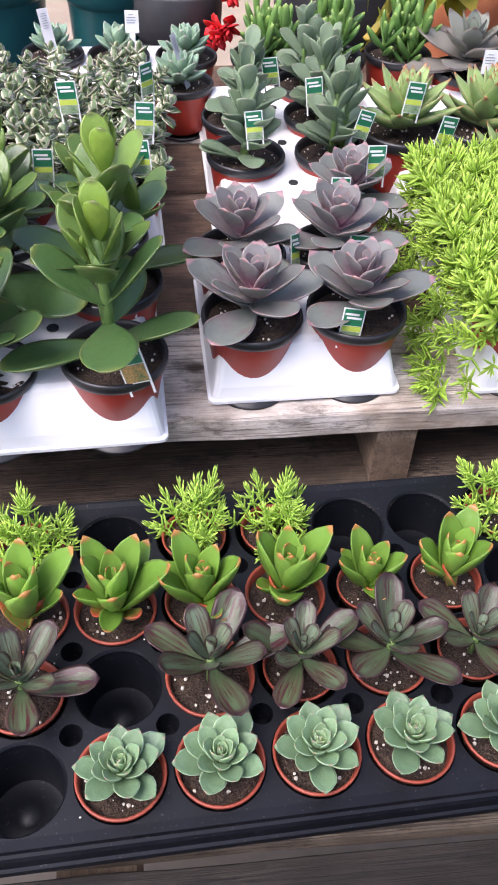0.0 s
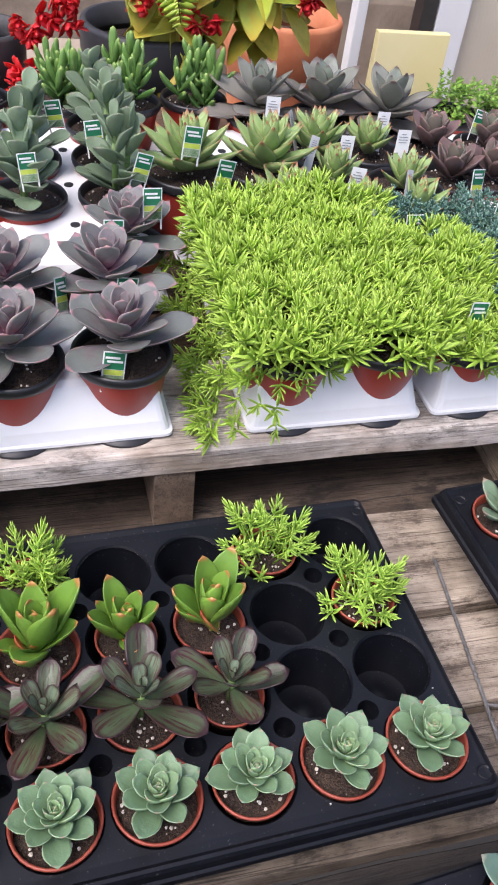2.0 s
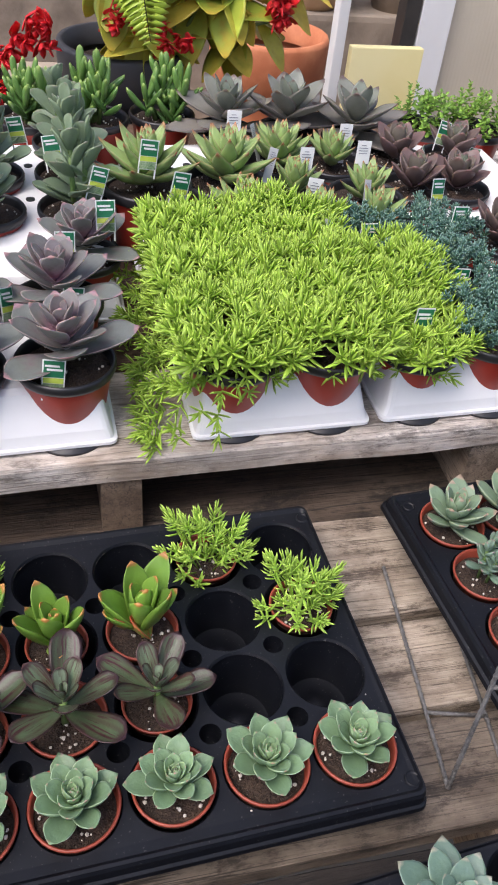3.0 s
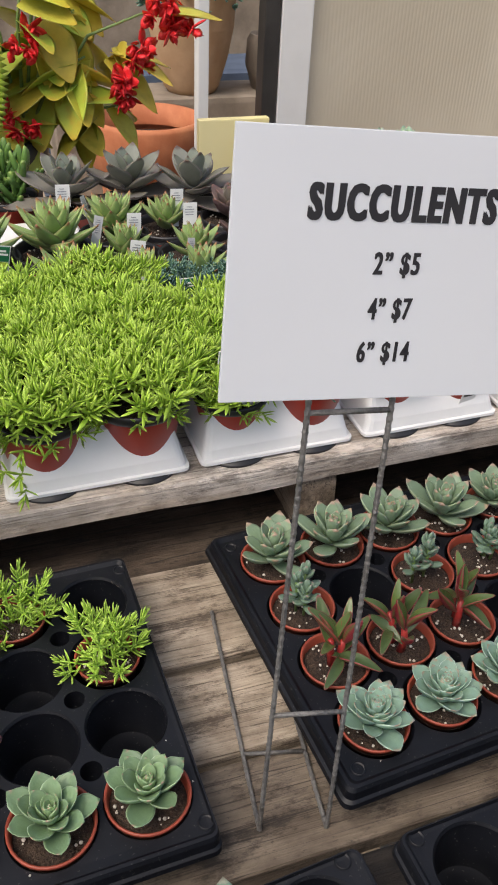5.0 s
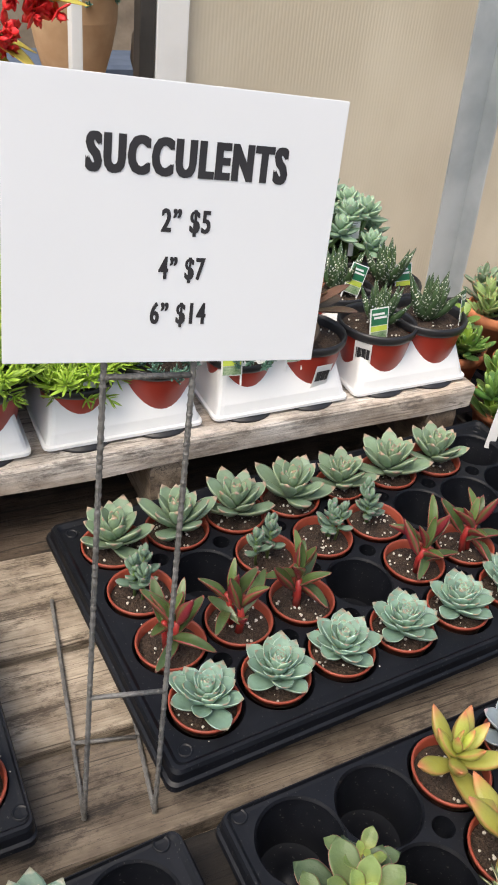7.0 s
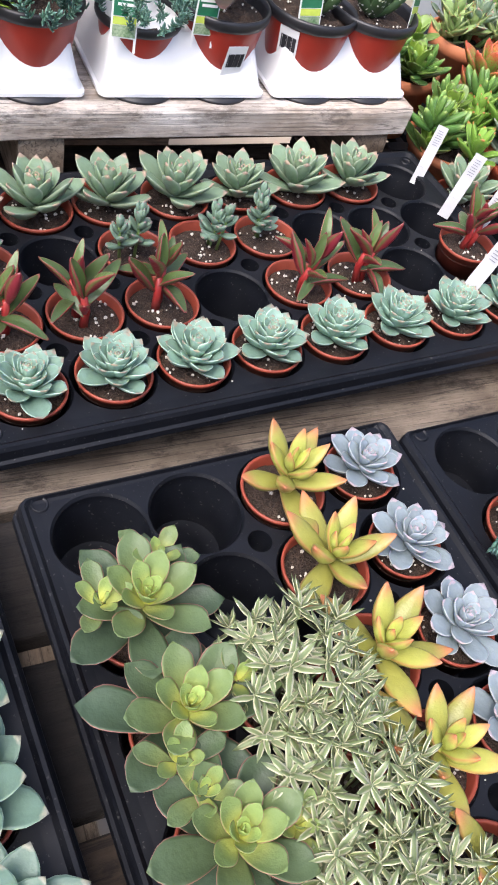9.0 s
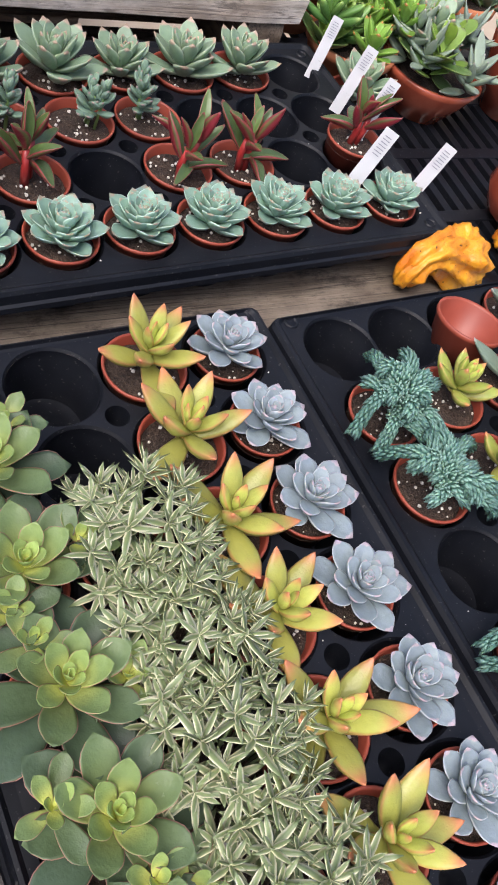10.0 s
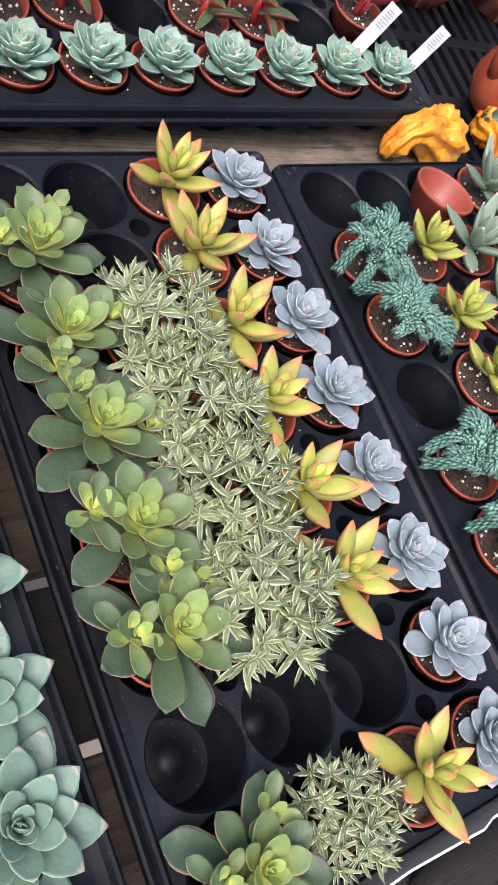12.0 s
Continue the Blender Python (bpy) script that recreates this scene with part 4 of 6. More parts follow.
NAMES = {"aeonium": "aeonium", "bronze": "aeonium", "jade": "jade_plant", "gollum": "jade_plant", "haworthia": "haworthia", "peperomia": "peperomia", "paddle": "kalanchoe", "campfire": "crassula", "grey_long": "succulent", "mini_var": "succulent"}


def kind_name(kind):
    return NAMES.get(kind, "sedum" if KINDS[kind][1] == "sedum" else "echeveria")


# ---- the place: ground, bench, raised pallet ----
SHELF = 0.084          # top of the raised pallet at x = 0
SLOPE = 0.020          # the pallet rises to the right
TOP = 0.058            # top of the black trays
DECK = 0.006           # top of the bench planks


def plane_grid(name, x0, x1, y0, y1, z, material, label, category):
    bm = bmesh.new()
    box(bm, x0, x1, y0, y1, z - 0.2, z)
    me = bpy.data.meshes.new(name)
    bm.to_mesh(me)
    bm.free()
    me.materials.append(material)
    return tagged(new(name, me), label, category, kind="structure")


plane_grid("ground", -400, 400, -400, 400, -0.62, M["concrete"], "grey concrete ground of the nursery yard", "ground")


def plank_mesh(length, width, thick, material, seed, along="x", wear=0.002):
    """A sawn board with slightly wavy, rounded long edges; its top lies at z = 0."""
    rng = random.Random(seed)
    n = max(6, int(length / 0.05))
    verts, faces = [], []
    cross = [(-0.5, -1.0), (-0.5, -0.12), (-0.485, 0.0), (-0.25, 0.0), (0.0, 0.0), (0.25, 0.0), (0.485, 0.0), (0.5, -0.12), (0.5, -1.0)]
    sh = [rng.uniform(0, 9) for _ in range(3)]
    for i in range(n + 1):
        s = i / n
        for j, (u, w) in enumerate(cross):
            edge = noise.noise((s * length * 9 + sh[0], u * 3 + sh[1], 0.3)) * wear * (1.6 if abs(u) > 0.4 else 0)
            p = [(s - 0.5) * length, u * width + edge, w * thick + noise.noise((s * length * 7, u * 4 + sh[2], 1.7)) * wear * 0.5]
            if i in (0, n):
                p[0] += rng.uniform(-1, 1) * wear
            verts.append(tuple(p) if along == "x" else (-p[1], p[0], p[2]))
    k = len(cross)
    for i in range(n):
        for j in range(k):
            a, b = i * k + j, i * k + (j + 1) % k
            faces.append((a, b, b + k, a + k))
    faces += [tuple(range(k))[::-1], tuple(range(n * k, n * k + k))]
    return mesh_of("plank", verts, faces, material, smooth=False)


bench = thing("bench", "low nursery bench decked with worn grey-brown planks", "bench", kind="structure")
# front rows get darker wood tones that also carry the shade there
low_rows = [(0.5530, 0.1340, "wood_low"), (0.4310, 0.1020, "wood_low"), (0.3260, 0.1000, "wood_low_dark"), (0.2230, 0.0980, "wood_dark"), (0.110, 0.108, "wood_dark"), (-0.004, 0.110, "wood_mid"), (-0.118, 0.110, "wood_dark"), (-0.232, 0.110, "wood_mid"), (-0.346, 0.110, "wood_dark")]
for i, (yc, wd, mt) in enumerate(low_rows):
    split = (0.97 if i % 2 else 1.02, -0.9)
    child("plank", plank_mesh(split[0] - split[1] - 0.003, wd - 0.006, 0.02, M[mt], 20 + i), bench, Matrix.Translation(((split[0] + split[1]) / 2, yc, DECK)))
for i, xc in enumerate((-0.75, -0.15, 0.45, 0.93)):
    child("bearer", plank_mesh(0.97, 0.06, 0.09, M["wood_y"], 60 + i, "y"), bench, Matrix.Translation((xc, 0.112, DECK - 0.0205)))
for i, (xc, yc) in enumerate(((-0.75, 0.55), (0.93, 0.55), (-0.75, -0.33), (0.93, -0.33))):
    bm = box(bmesh.new(), xc - 0.035, xc + 0.035, yc - 0.035, yc + 0.035, -0.62, -0.112, 0.003)
    part("leg", bm, M["wood_y"], bench)

pallet = thing("pallet", "weathered grey wooden pallet raised behind the bench", "pallet", pose(0, 0, 0, 0, -math.degrees(math.atan(SLOPE)), 0), kind="structure")


def shelf_at(x):
    return SHELF + SLOPE * x


up_rows = [(0.7275, 0.150, "wood_grey"), (0.881, 0.140, "wood_brown"), (1.028, 0.140, "wood_brown"), (1.176, 0.140, "wood_brown"), (1.324, 0.140, "wood_grey"), (1.47, 0.140, "wood_brown")]
for i, (yc, wd, mt) in enumerate(up_rows):
    child("plank", plank_mesh(1.60, wd, 0.030, M[mt], 40 + i, wear=0.003), pallet, Matrix.Translation((0.988 - 0.80, yc, SHELF)))
for i, xc in enumerate((-0.55, 0.157, 0.575, 0.945)):
    child("stringer", plank_mesh(0.86, 0.045, 0.081, M["wood_y"], 80 + i, "y"), pallet, Matrix.Translation((xc, 1.086, SHELF - 0.0312)))
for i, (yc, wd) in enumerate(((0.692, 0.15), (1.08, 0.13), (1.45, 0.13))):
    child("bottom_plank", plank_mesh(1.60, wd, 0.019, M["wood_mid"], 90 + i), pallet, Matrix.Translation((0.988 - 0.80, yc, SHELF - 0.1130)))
riser = thing("riser", "brown plank riser under the raised pallet", "plank", kind="structure")
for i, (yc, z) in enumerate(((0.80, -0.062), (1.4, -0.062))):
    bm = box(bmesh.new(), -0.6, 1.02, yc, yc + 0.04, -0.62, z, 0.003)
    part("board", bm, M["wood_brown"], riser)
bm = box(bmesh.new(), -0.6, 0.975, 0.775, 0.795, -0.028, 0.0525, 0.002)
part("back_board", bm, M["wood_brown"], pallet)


# ---- black plug trays ----
def plug_tray(px, py, reach=(1.0, 1.0)):
    """The meshes of one tray of four by eight round cells: deck, lip and one cup."""
    seg, r, rs = 56, POT_R + 0.0012, 0.0088
    verts, faces = [], []
    ac, e0, e1 = math.atan2(py, px), math.atan2(py / 2 - rs, px / 2), math.atan2(py / 2, px / 2 - rs)
    quarter = [e0 * k / 5 for k in range(5)] + [e0 + (ac - e0) * k / 6 for k in range(6)] + [ac + (e1 - ac) * k / 6 for k in range(6)] + [e1 + (math.pi / 2 - e1) * k / 5 for k in range(6)]
    angles = sorted({round(v, 6) for q in quarter for v in (q, math.pi - q, math.pi + q, 2 * math.pi - q) if v < 2 * math.pi - 1e-4})

    def outer(a, cx, cy, corner):
        c, s = math.cos(a), math.sin(a)
        d = min(px / 2 / max(1e-6, abs(c)), py / 2 / max(1e-6, abs(s)))
        kx, ky = math.copysign(px / 2, c), math.copysign(py / 2, s)
        if corner(kx, ky):
            b = c * kx + s * ky
            q = b * b - (kx * kx + ky * ky - rs * rs)
            if q > 0:
                d = min(d, b - math.sqrt(q))
        return d

    for i in range(8):
        for j in range(4):
            cx, cy = (i - 3.5) * px, (j - 1.5) * py

            def corner(kx, ky):
                return not ((i == 0 and kx < 0) or (i == 7 and kx > 0) or (j == 0 and ky < 0) or (j == 3 and ky > 0))

            n0 = len(verts)
            for a in angles:
                d = outer(a, cx, cy, corner)
                verts.append((cx + r * math.cos(a), cy + r * math.sin(a), -0.0022))
                verts.append((cx + (r + 0.0016) * math.cos(a), cy + (r + 0.0016) * math.sin(a), 0.0))
                verts.append((cx + d * math.cos(a), cy + d * math.sin(a), 0.0))
            for k in range(len(angles)):
                a, b = n0 + 3 * k, n0 + 3 * ((k + 1) % len(angles))
                faces += [(a, a + 1, b + 1, b), (a + 1, a + 2, b + 2, b + 1)]
    deck = mesh_of("deck", verts, faces, M["tray"], smooth=False)
    bm = bmesh.new()
    bm.from_mesh(deck)
    bmesh.ops.remove_doubles(bm, verts=bm.verts, dist=1e-5)
    bm.to_mesh(deck)
    bm.free()
    drain = mesh_of("drain_hole", *lathe([(rs + 0.0003, 0.0), (rs - 0.0006, -0.012), (rs - 0.002, -0.026)], 20, True), M["tray"])
    # lip and skirt round the tray
    hx, hy = 4 * px, 2 * py
    prof = [(0.0, 0.0), (0.007, 0.0005), (0.010, 0.0035), (0.0125, 0.0035), (0.0140, 0.0005), (0.0150, -0.007), (0.0170, -0.0085), (0.0178, -0.013), (0.0162, -0.0145), (0.0110, -0.0152), (0.0060, -0.0150), (0.0010, -0.0120)]
    ring, cs = [], 6
    for qx, qy, a0 in ((1, 1, 0), (-1, 1, 90), (-1, -1, 180), (1, -1, 270)):
        for k in range(cs + 1):
            ring.append((qx, qy, radians(a0 + 90 * k / cs)))
    verts, faces = [], []
    for o, z in prof:
        for qx, qy, a in ring:
            rr = 0.0 if o == 0 else 0.004 + o * 0.25
            verts.append((qx * (hx + o * reach[0] - rr) + rr * math.cos(a), qy * (hy + o * reach[1] - rr) + rr * math.sin(a), z))
    m = len(ring)
    for i in range(len(prof) - 1):
        for k in range(m):
            a, b = i * m + k, i * m + (k + 1) % m
            faces.append((a, b, b + m, a + m))
    lip = mesh_of("lip", verts, faces, M["tray"], smooth=False)
    wall_v, wall_f = lathe([(r, -0.0022), (r - 0.0012, -0.012), (r - 0.0020, -0.0135), (r - 0.0060, -0.0508)], 32)
    floor_v, floor_f = lathe([(r - 0.0060, -0.0508), (0.0105, -0.0510), (0.0100, -0.0498), (0.0, -0.0497)], 32)
    n0 = len(wall_v)
    cup = mesh_of("cup", wall_v + floor_v, wall_f + [tuple(i + n0 for i in f) for f in floor_f], M["tray"])
    return deck, drain, lip, cup


def black_tray(label, cx, cy, rot, px, py, reach=(1.0, 1.0)):
    e = thing("plug_tray", label, "plant tray", pose(cx, cy, TOP, 0, 0, rot), "black plug trays")
    deck, drain, lip, cup = plug_tray(px, py, reach)
    child("deck", deck, e)
    for i in range(7):
        for j in range(3):
            child("drain_hole", drain, e, Matrix.Translation(((i - 3) * px, (j - 1) * py, 0)))
    child("lip", lip, e)
    boss = shared("corner_boss", lambda: mesh_of("corner_boss", *lathe([(0.0066, -0.002), (0.0060, 0.0016), (0.0050, 0.0018), (0.0042, -0.0010), (0.0, -0.0014)], 20), M["tray"]))
    for qx in (-1, 1):
        for qy in (-1, 1):
            child("corner_boss", boss, e, Matrix.Translation((qx * (4 * px - 0.001), qy * (2 * py - 0.001), 0.0)))
    for i in range(8):
        for j in range(4):
            child("cup", cup, e, Matrix.Translation(((i - 3.5) * px, (j - 1.5) * py, 0)))

    rng = random.Random(label)
    bm = bmesh.new()
    for _ in range(90):
        x, y = rng.uniform(-4 * px, 4 * px), rng.uniform(-2 * py, 2 * py)
        u, v = (x / px) % 1.0 - 0.5, (y / py) % 1.0 - 0.5
        if math.hypot(u * px, v * py) < POT_R + 0.003 or math.hypot((0.5 - abs(u)) * px, (0.5 - abs(v)) * py) < 0.010:
            continue
        size = rng.uniform(0.0003, 0.0011)
        for vert in bmesh.ops.create_icosphere(bm, subdivisions=1, radius=size)["verts"]:
            vert.co = vert.co * rng.uniform(0.7, 1.2) + Vector((x, y, size * 0.6))
    part("perlite_crumb", bm, M["perlite"], e, "white perlite crumbs", "stuff")

    def cell(i, j):
        """Where column i (1 to 8) and row j (1 to 4) lie."""
        p = e.matrix_basis @ Vector(((i - 4.5) * px, (j - 2.5) * py, 0))
        return p.x, p.y, TOP
    return cell


A = black_tray("black plastic plug tray of mixed small succulents, partly empty", 0.0475, 0.428, 2.2, 0.0716, 0.0695, (0.45, 1.05))
B = black_tray("black plastic plug tray filled with rosettes and red-stemmed plants", 0.721, 0.464, 4.5, 0.0673, 0.0680, (1.2, 1.2))
C = black_tray("black plastic plug tray of aeoniums, yellow sedums and grey rosettes", 0.631, -0.021, 93.2, 0.0685, 0.0675, (0.35, 0.95))
D = black_tray("black plastic plug tray of trailing sedum and grey succulents", 0.938, -0.020, 93.4, 0.0692, 0.0668, (0.25, 1.35))
E = black_tray("black plastic plug tray of blue-green rosettes, partly empty", 0.311, -0.038, 94.5, 0.0685, 0.0675, (0.3, 1.0))
F = black_tray("black plastic plug tray with grey rosettes", -0.020, -0.080, 91.0, 0.0685, 0.0675, (0.3, 1.0))

# first tray: four rows of different kinds
for i in range(2, 9):
    plant("ech_green", *A(i, 1), 1.05 if i != 6 else 1.0)
for i, s in ((1, 1.0), (3, 1.12), (4, 0.95), (5, 1.05), (6, 0.9)):
    plant("striped", *A(i, 2), s)
for i, s in ((1, 1.05), (2, 1.05), (3, 0.95), (4, 1.05), (5, 0.8), (6, 0.95)):
    plant("campfire", *A(i, 3), s * 1.04)
for i, j in ((1, 4), (3, 4), (4, 4), (7, 4), (8, 3)):
    plant("lime_small", *A(i, j), 0.92)

# second tray
for i in range(1, 9):
    plant("ech_blue", *B(i, 1), 0.96 if i < 8 else 0.9)
for i in (1, 2, 3, 5, 6):
    plant("peperomia", *B(i, 2), 1.0)
x, y, z = B(8, 2)
plant("peperomia", x, y + 0.01, z + 0.012, 0.95)
for i in (1, 3, 4, 5):
    plant("seedling", *B(i, 3), 1.0)
for i in range(1, 8):
    plant("graptov", *B(i, 4), 1.05 if i != 5 else 0.9)


# third and fourth tray stand end on: the first index runs away from the bench's back edge
def end_on(cell):
    return lambda col, row: cell(9 - row, 5 - col)


C2, D2, E2, F2 = end_on(C), end_on(D), end_on(E), end_on(F)
for r in (2, 3, 4, 5, 6, 8):
    plant("aeonium", *C2(1, r), 0.92 if r != 8 else 0.8)
for r in (3, 4, 5, 6, 8):
    plant("variegated", *C2(2, r), 1.0 if r != 8 else 0.7)
for r in (1, 2, 3, 4, 5, 6, 8):
    plant("adolphii", *C2(3, r), 1.0)
for r in range(1, 9):
    plant("powder", *C2(4, r), 0.88)
for r in (2, 3, 5, 6):
    plant("tails", *D2(1, r), 1.0)
for r in (2, 3, 4, 5, 6, 7):
    plant("adolphii_small", *D2(2, r), 1.0)
for r in (1, 2, 3, 4, 5):
    plant("grey_long", *D2(3, r) if r > 1 else D2(4, 1), 1.0)
for r in (2, 3, 4):
    plant("powder", *D2(4, r), 0.85)
for r in (2, 3, 4, 5, 6, 7, 8):
    plant("ech_big", *E2(4, r), 1.0)
for r in (1, 2, 3, 5):
    plant("ech_big", *E2(3, r), 0.95)
plant("ech_green", *E2(1, 1), 1.0)
plant("adolphii_small", F2(3, 1)[0], F2(3, 1)[1] + 0.012, TOP, 1.15)
plant("powder", F2(4, 1)[0], F2(4, 1)[1] + 0.01, TOP, 1.25)


# ---- white carrier trays on the raised pallet ----
def carrier(x0, x1, y0, rows, rot=0.0, pitch=0.108):
    """A white moulded tray: flange, sloping walls and a flat top, pierced by the pots it carries."""
    e = thing("carrier_tray", "white moulded plastic carrier tray on the pallet", "plant tray", pose((x0 + x1) / 2, y0, shelf_at((x0 + x1) / 2), 0, -1.15, rot), "white carrier trays")
    w, d = (x1 - x0) / 2, rows * pitch
    # corner-rounded rings: (half width, front, back, height)
    rings = [(w - 0.003, 0.003, d - 0.003, 0.003), (w, 0.0, d, 0.004), (w, 0.0, d, 0.0075), (w - 0.003, 0.003, d - 0.003, 0.0085), (w - 0.006, 0.006, d - 0.006, 0.020), (w - 0.014, 0.024, d - 0.024, 0.058), (w - 0.018, 0.031, d - 0.031, 0.062)]
    verts, faces = [], []
    for hw, f, b, z in rings:
        rad = 0.008
        for qx, qy, a0 in ((1, b, 0), (-1, b, 90), (-1, f, 180), (1, f, 270)):
            sy = -1 if qy == b else 1
            for k in range(4):
                a = radians(a0 + 30 * k)
                verts.append((qx * (hw - rad) + rad * math.cos(a), qy + sy * rad + rad * math.sin(a), z))
    m = 16
    for i in range(len(rings) - 1):
        for k in range(m):
            a, b2 = i * m + k, i * m + (k + 1) % m
            faces.append((a, b2, b2 + m, a + m))
    faces.append(tuple(range((len(rings) - 1) * m, len(rings) * m)))
    child("shell", mesh_of("shell", verts, faces, M["white"], smooth=False), e)
    bm = box(bmesh.new(), -0.022, 0.022, 0.006, 0.012, 0.008, 0.0135, 0.002)
    part("tab", bm, M["white"], e)
    for k in range(rows - 1):
        bm = bmesh.new()
        bmesh.ops.create_cone(bm, cap_ends=True, segments=16, radius1=0.006, radius2=0.006, depth=0.002)
        for v in bm.verts:
            v.co += Vector((0, (k + 1) * pitch, 0.0625))
        part("vent_hole", bm, M["black"], e)

    # black discs under the front flange, drawn in place of dark shadow arcs
    for i in (0, 1):
        px = (i - 0.5) * (w * 2 - 0.092)
        foot = mesh_of("pot_foot", *lathe([(0.0, 0.0028), (0.037, 0.0028), (0.0375, 0.0), (0.0, 0.0)], 28), M["black"])
        child("pot_foot", foot, e, Matrix.Translation((px, 0.030, 0.0)))

    def spot(i, j):
        """Column i (0, 1) and row j (from the front)."""
        p = e.matrix_basis @ Vector(((i - 0.5) * (w * 2 - 0.092), 0.049 + j * pitch, -0.0085))
        return p.x, p.y, p.z
    return spot


def on_shelf(x, y):
    """Where a pot of the rear rows stands."""
    return x, y, shelf_at(x) - 0.0080


W0 = carrier(-0.290, -0.082, 0.618, 3, 2.0, 0.112)
for i, j, s, r in ((1, 0, 1.0, 110), (0, 0, 0.9, 80), (1, 1, 1.05, 10), (0, 1, 1.0, 140), (1, 2, 0.85, 60), (0, 2, 0.9, 250)):
    plant("jade", *W0(i, j), s, r, variants=4)
W0B = carrier(-0.285, -0.075, 0.952, 3, 2.0, 0.108)
for i in (0, 1):
    for j in range(3):
        plant("mini_var", *W0B(i, j), 1.0)
W0D = carrier(-0.500, -0.300, 0.64, 3)
W0E = carrier(-0.500, -0.300, 0.98, 3)
for j in range(3):
    plant("mini_var", *W0E(1, j), 1.0)
    plant("jade", *W0D(1, j), 0.9)
W0C = carrier(-0.290, -0.005, 1.215 + 0.075, 1, 0.0, 0.2)
plant("pale_ech", *on_shelf(-0.041, 1.288), 0.95)
plant("pale_ech", *on_shelf(-0.028, 1.388), 0.95)
plant("pale_ech", *on_shelf(-0.132, 1.394), 0.95)
plant("pale_ech", *on_shelf(-0.232, 1.404), 0.95)
W1 = carrier(-0.041, 0.156, 0.672, 2, 1.0, 0.110)
for i, j, r in ((0, 0, 40), (1, 0, 100), (0, 1, 210), (1, 1, 300)):
    plant("purple", *W1(i, j), 1.0, r, variants=4)
W1B = carrier(-0.015, 0.190, 0.896, 4, 0.0, 0.108)
plant("purple", *W1B(1, 0), 0.9)
for i, j in ((0, 1), (1, 1), (0, 2), (1, 2), (1, 3)):
    plant("paddle", *W1B(i, j), 1.0)
W2 = carrier(0.231, 0.425, 0.667, 3, 0.0, 0.101)
for i in (0, 1):
    for j in range(3):
        if i == 0:
            plant("lime_trail", *W2(i, j), 1.0, 0, variants=2)
        else:
            plant("lime_mat", *W2(i, j), 1.02)
W3 = carrier(0.437, 0.617, 0.668, 3, 0.0, 0.101)
plant("lime_mat", *W3(0, 1), 0.95)
plant("lime_mat", *W3(0, 0), 0.85)
for i, j in ((1, 0), (1, 1), (0, 2), (1, 2)):
    plant("blue_mat", *W3(i, j), 1.0)
W4 = carrier(0.630, 0.806, 0.668, 3, 0.0, 0.104)
plant("blue_mat", *W4(0, 0), 0.85)
plant("bronze", *W4(1, 0), 1.0)
for i, j in ((0, 1), (1, 1), (0, 2), (1, 2)):
    plant("pink_ech", *W4(i, j), 1.0)
W5 = carrier(0.815, 0.982, 0.668, 3, 0.0, 0.104)
for i in (0, 1):
    for j in (0, 1):
        plant("haworthia", *W5(i, j), 1.0)
for i in (0, 1):
    plant("ghost", *W5(i, 2), 1.0)
W6 = carrier(0.215, 0.415, 0.995, 3)
W7 = carrier(0.425, 0.625, 0.995, 3)
W8 = carrier(0.635, 0.830, 0.995, 3)
for x, y, s in ((0.238, 1.08, 1.2), (0.345, 1.081, 1.2), (0.347, 0.987, 1.0), (0.437, 1.155, 1.05)):
    plant("agavoides", *on_shelf(x, y), s)
for x, y in ((0.437, 1.066), (0.533, 1.045), (0.519, 1.159), (0.443, 0.968), (0.519, 0.965)):
    plant("agavoides_small", *on_shelf(x, y), 1.08)
for x, y in ((0.389, 1.305), (0.491, 1.304), (0.589, 1.269)):
    plant("dark_ech", *on_shelf(x, y), 1.0)
for x, y in ((0.63, 1.186), (0.618, 1.08), (0.723, 1.184), (0.684, 1.079)):
    plant("pink_ech", *on_shelf(x, y), 1.0)
for x, y in ((0.729, 1.31), (0.816, 1.295)):
    plant("sprout", *on_shelf(x, y), 1.0)
for x, y in ((0.09, 1.356), (0.192, 1.351), (0.299, 1.364)):
    plant("gollum", *on_shelf(x, y), 1.05)
for x, y, s in ((0.858, 1.032, 1.15), (0.942, 0.98, 1.0), (0.872, 1.138, 1.25)):
    plant("ghost", *on_shelf(x, y), s)


# ---- price sign on its wire stand ----
sign = thing("price_sign", "white price sign with black lettering on a wire stand", "sign")
SIGN_W, SIGN_H = 0.1863, 0.1505
SM = pose(0.4589, 0.3666, 0.4503, 0, 0, -3.85) @ pose(0, 0, 0, -9.39, 0, 0) @ pose(0, 0, 0, 0, 4.45, 0) @ pose(0, 0, 0, 90, 0, 0)
part("board", box(bmesh.new(), -SIGN_W / 2, SIGN_W / 2, -SIGN_H / 2, SIGN_H / 2, -0.003, 0.0, 0.0006), M["sign"], sign).matrix_basis = SM


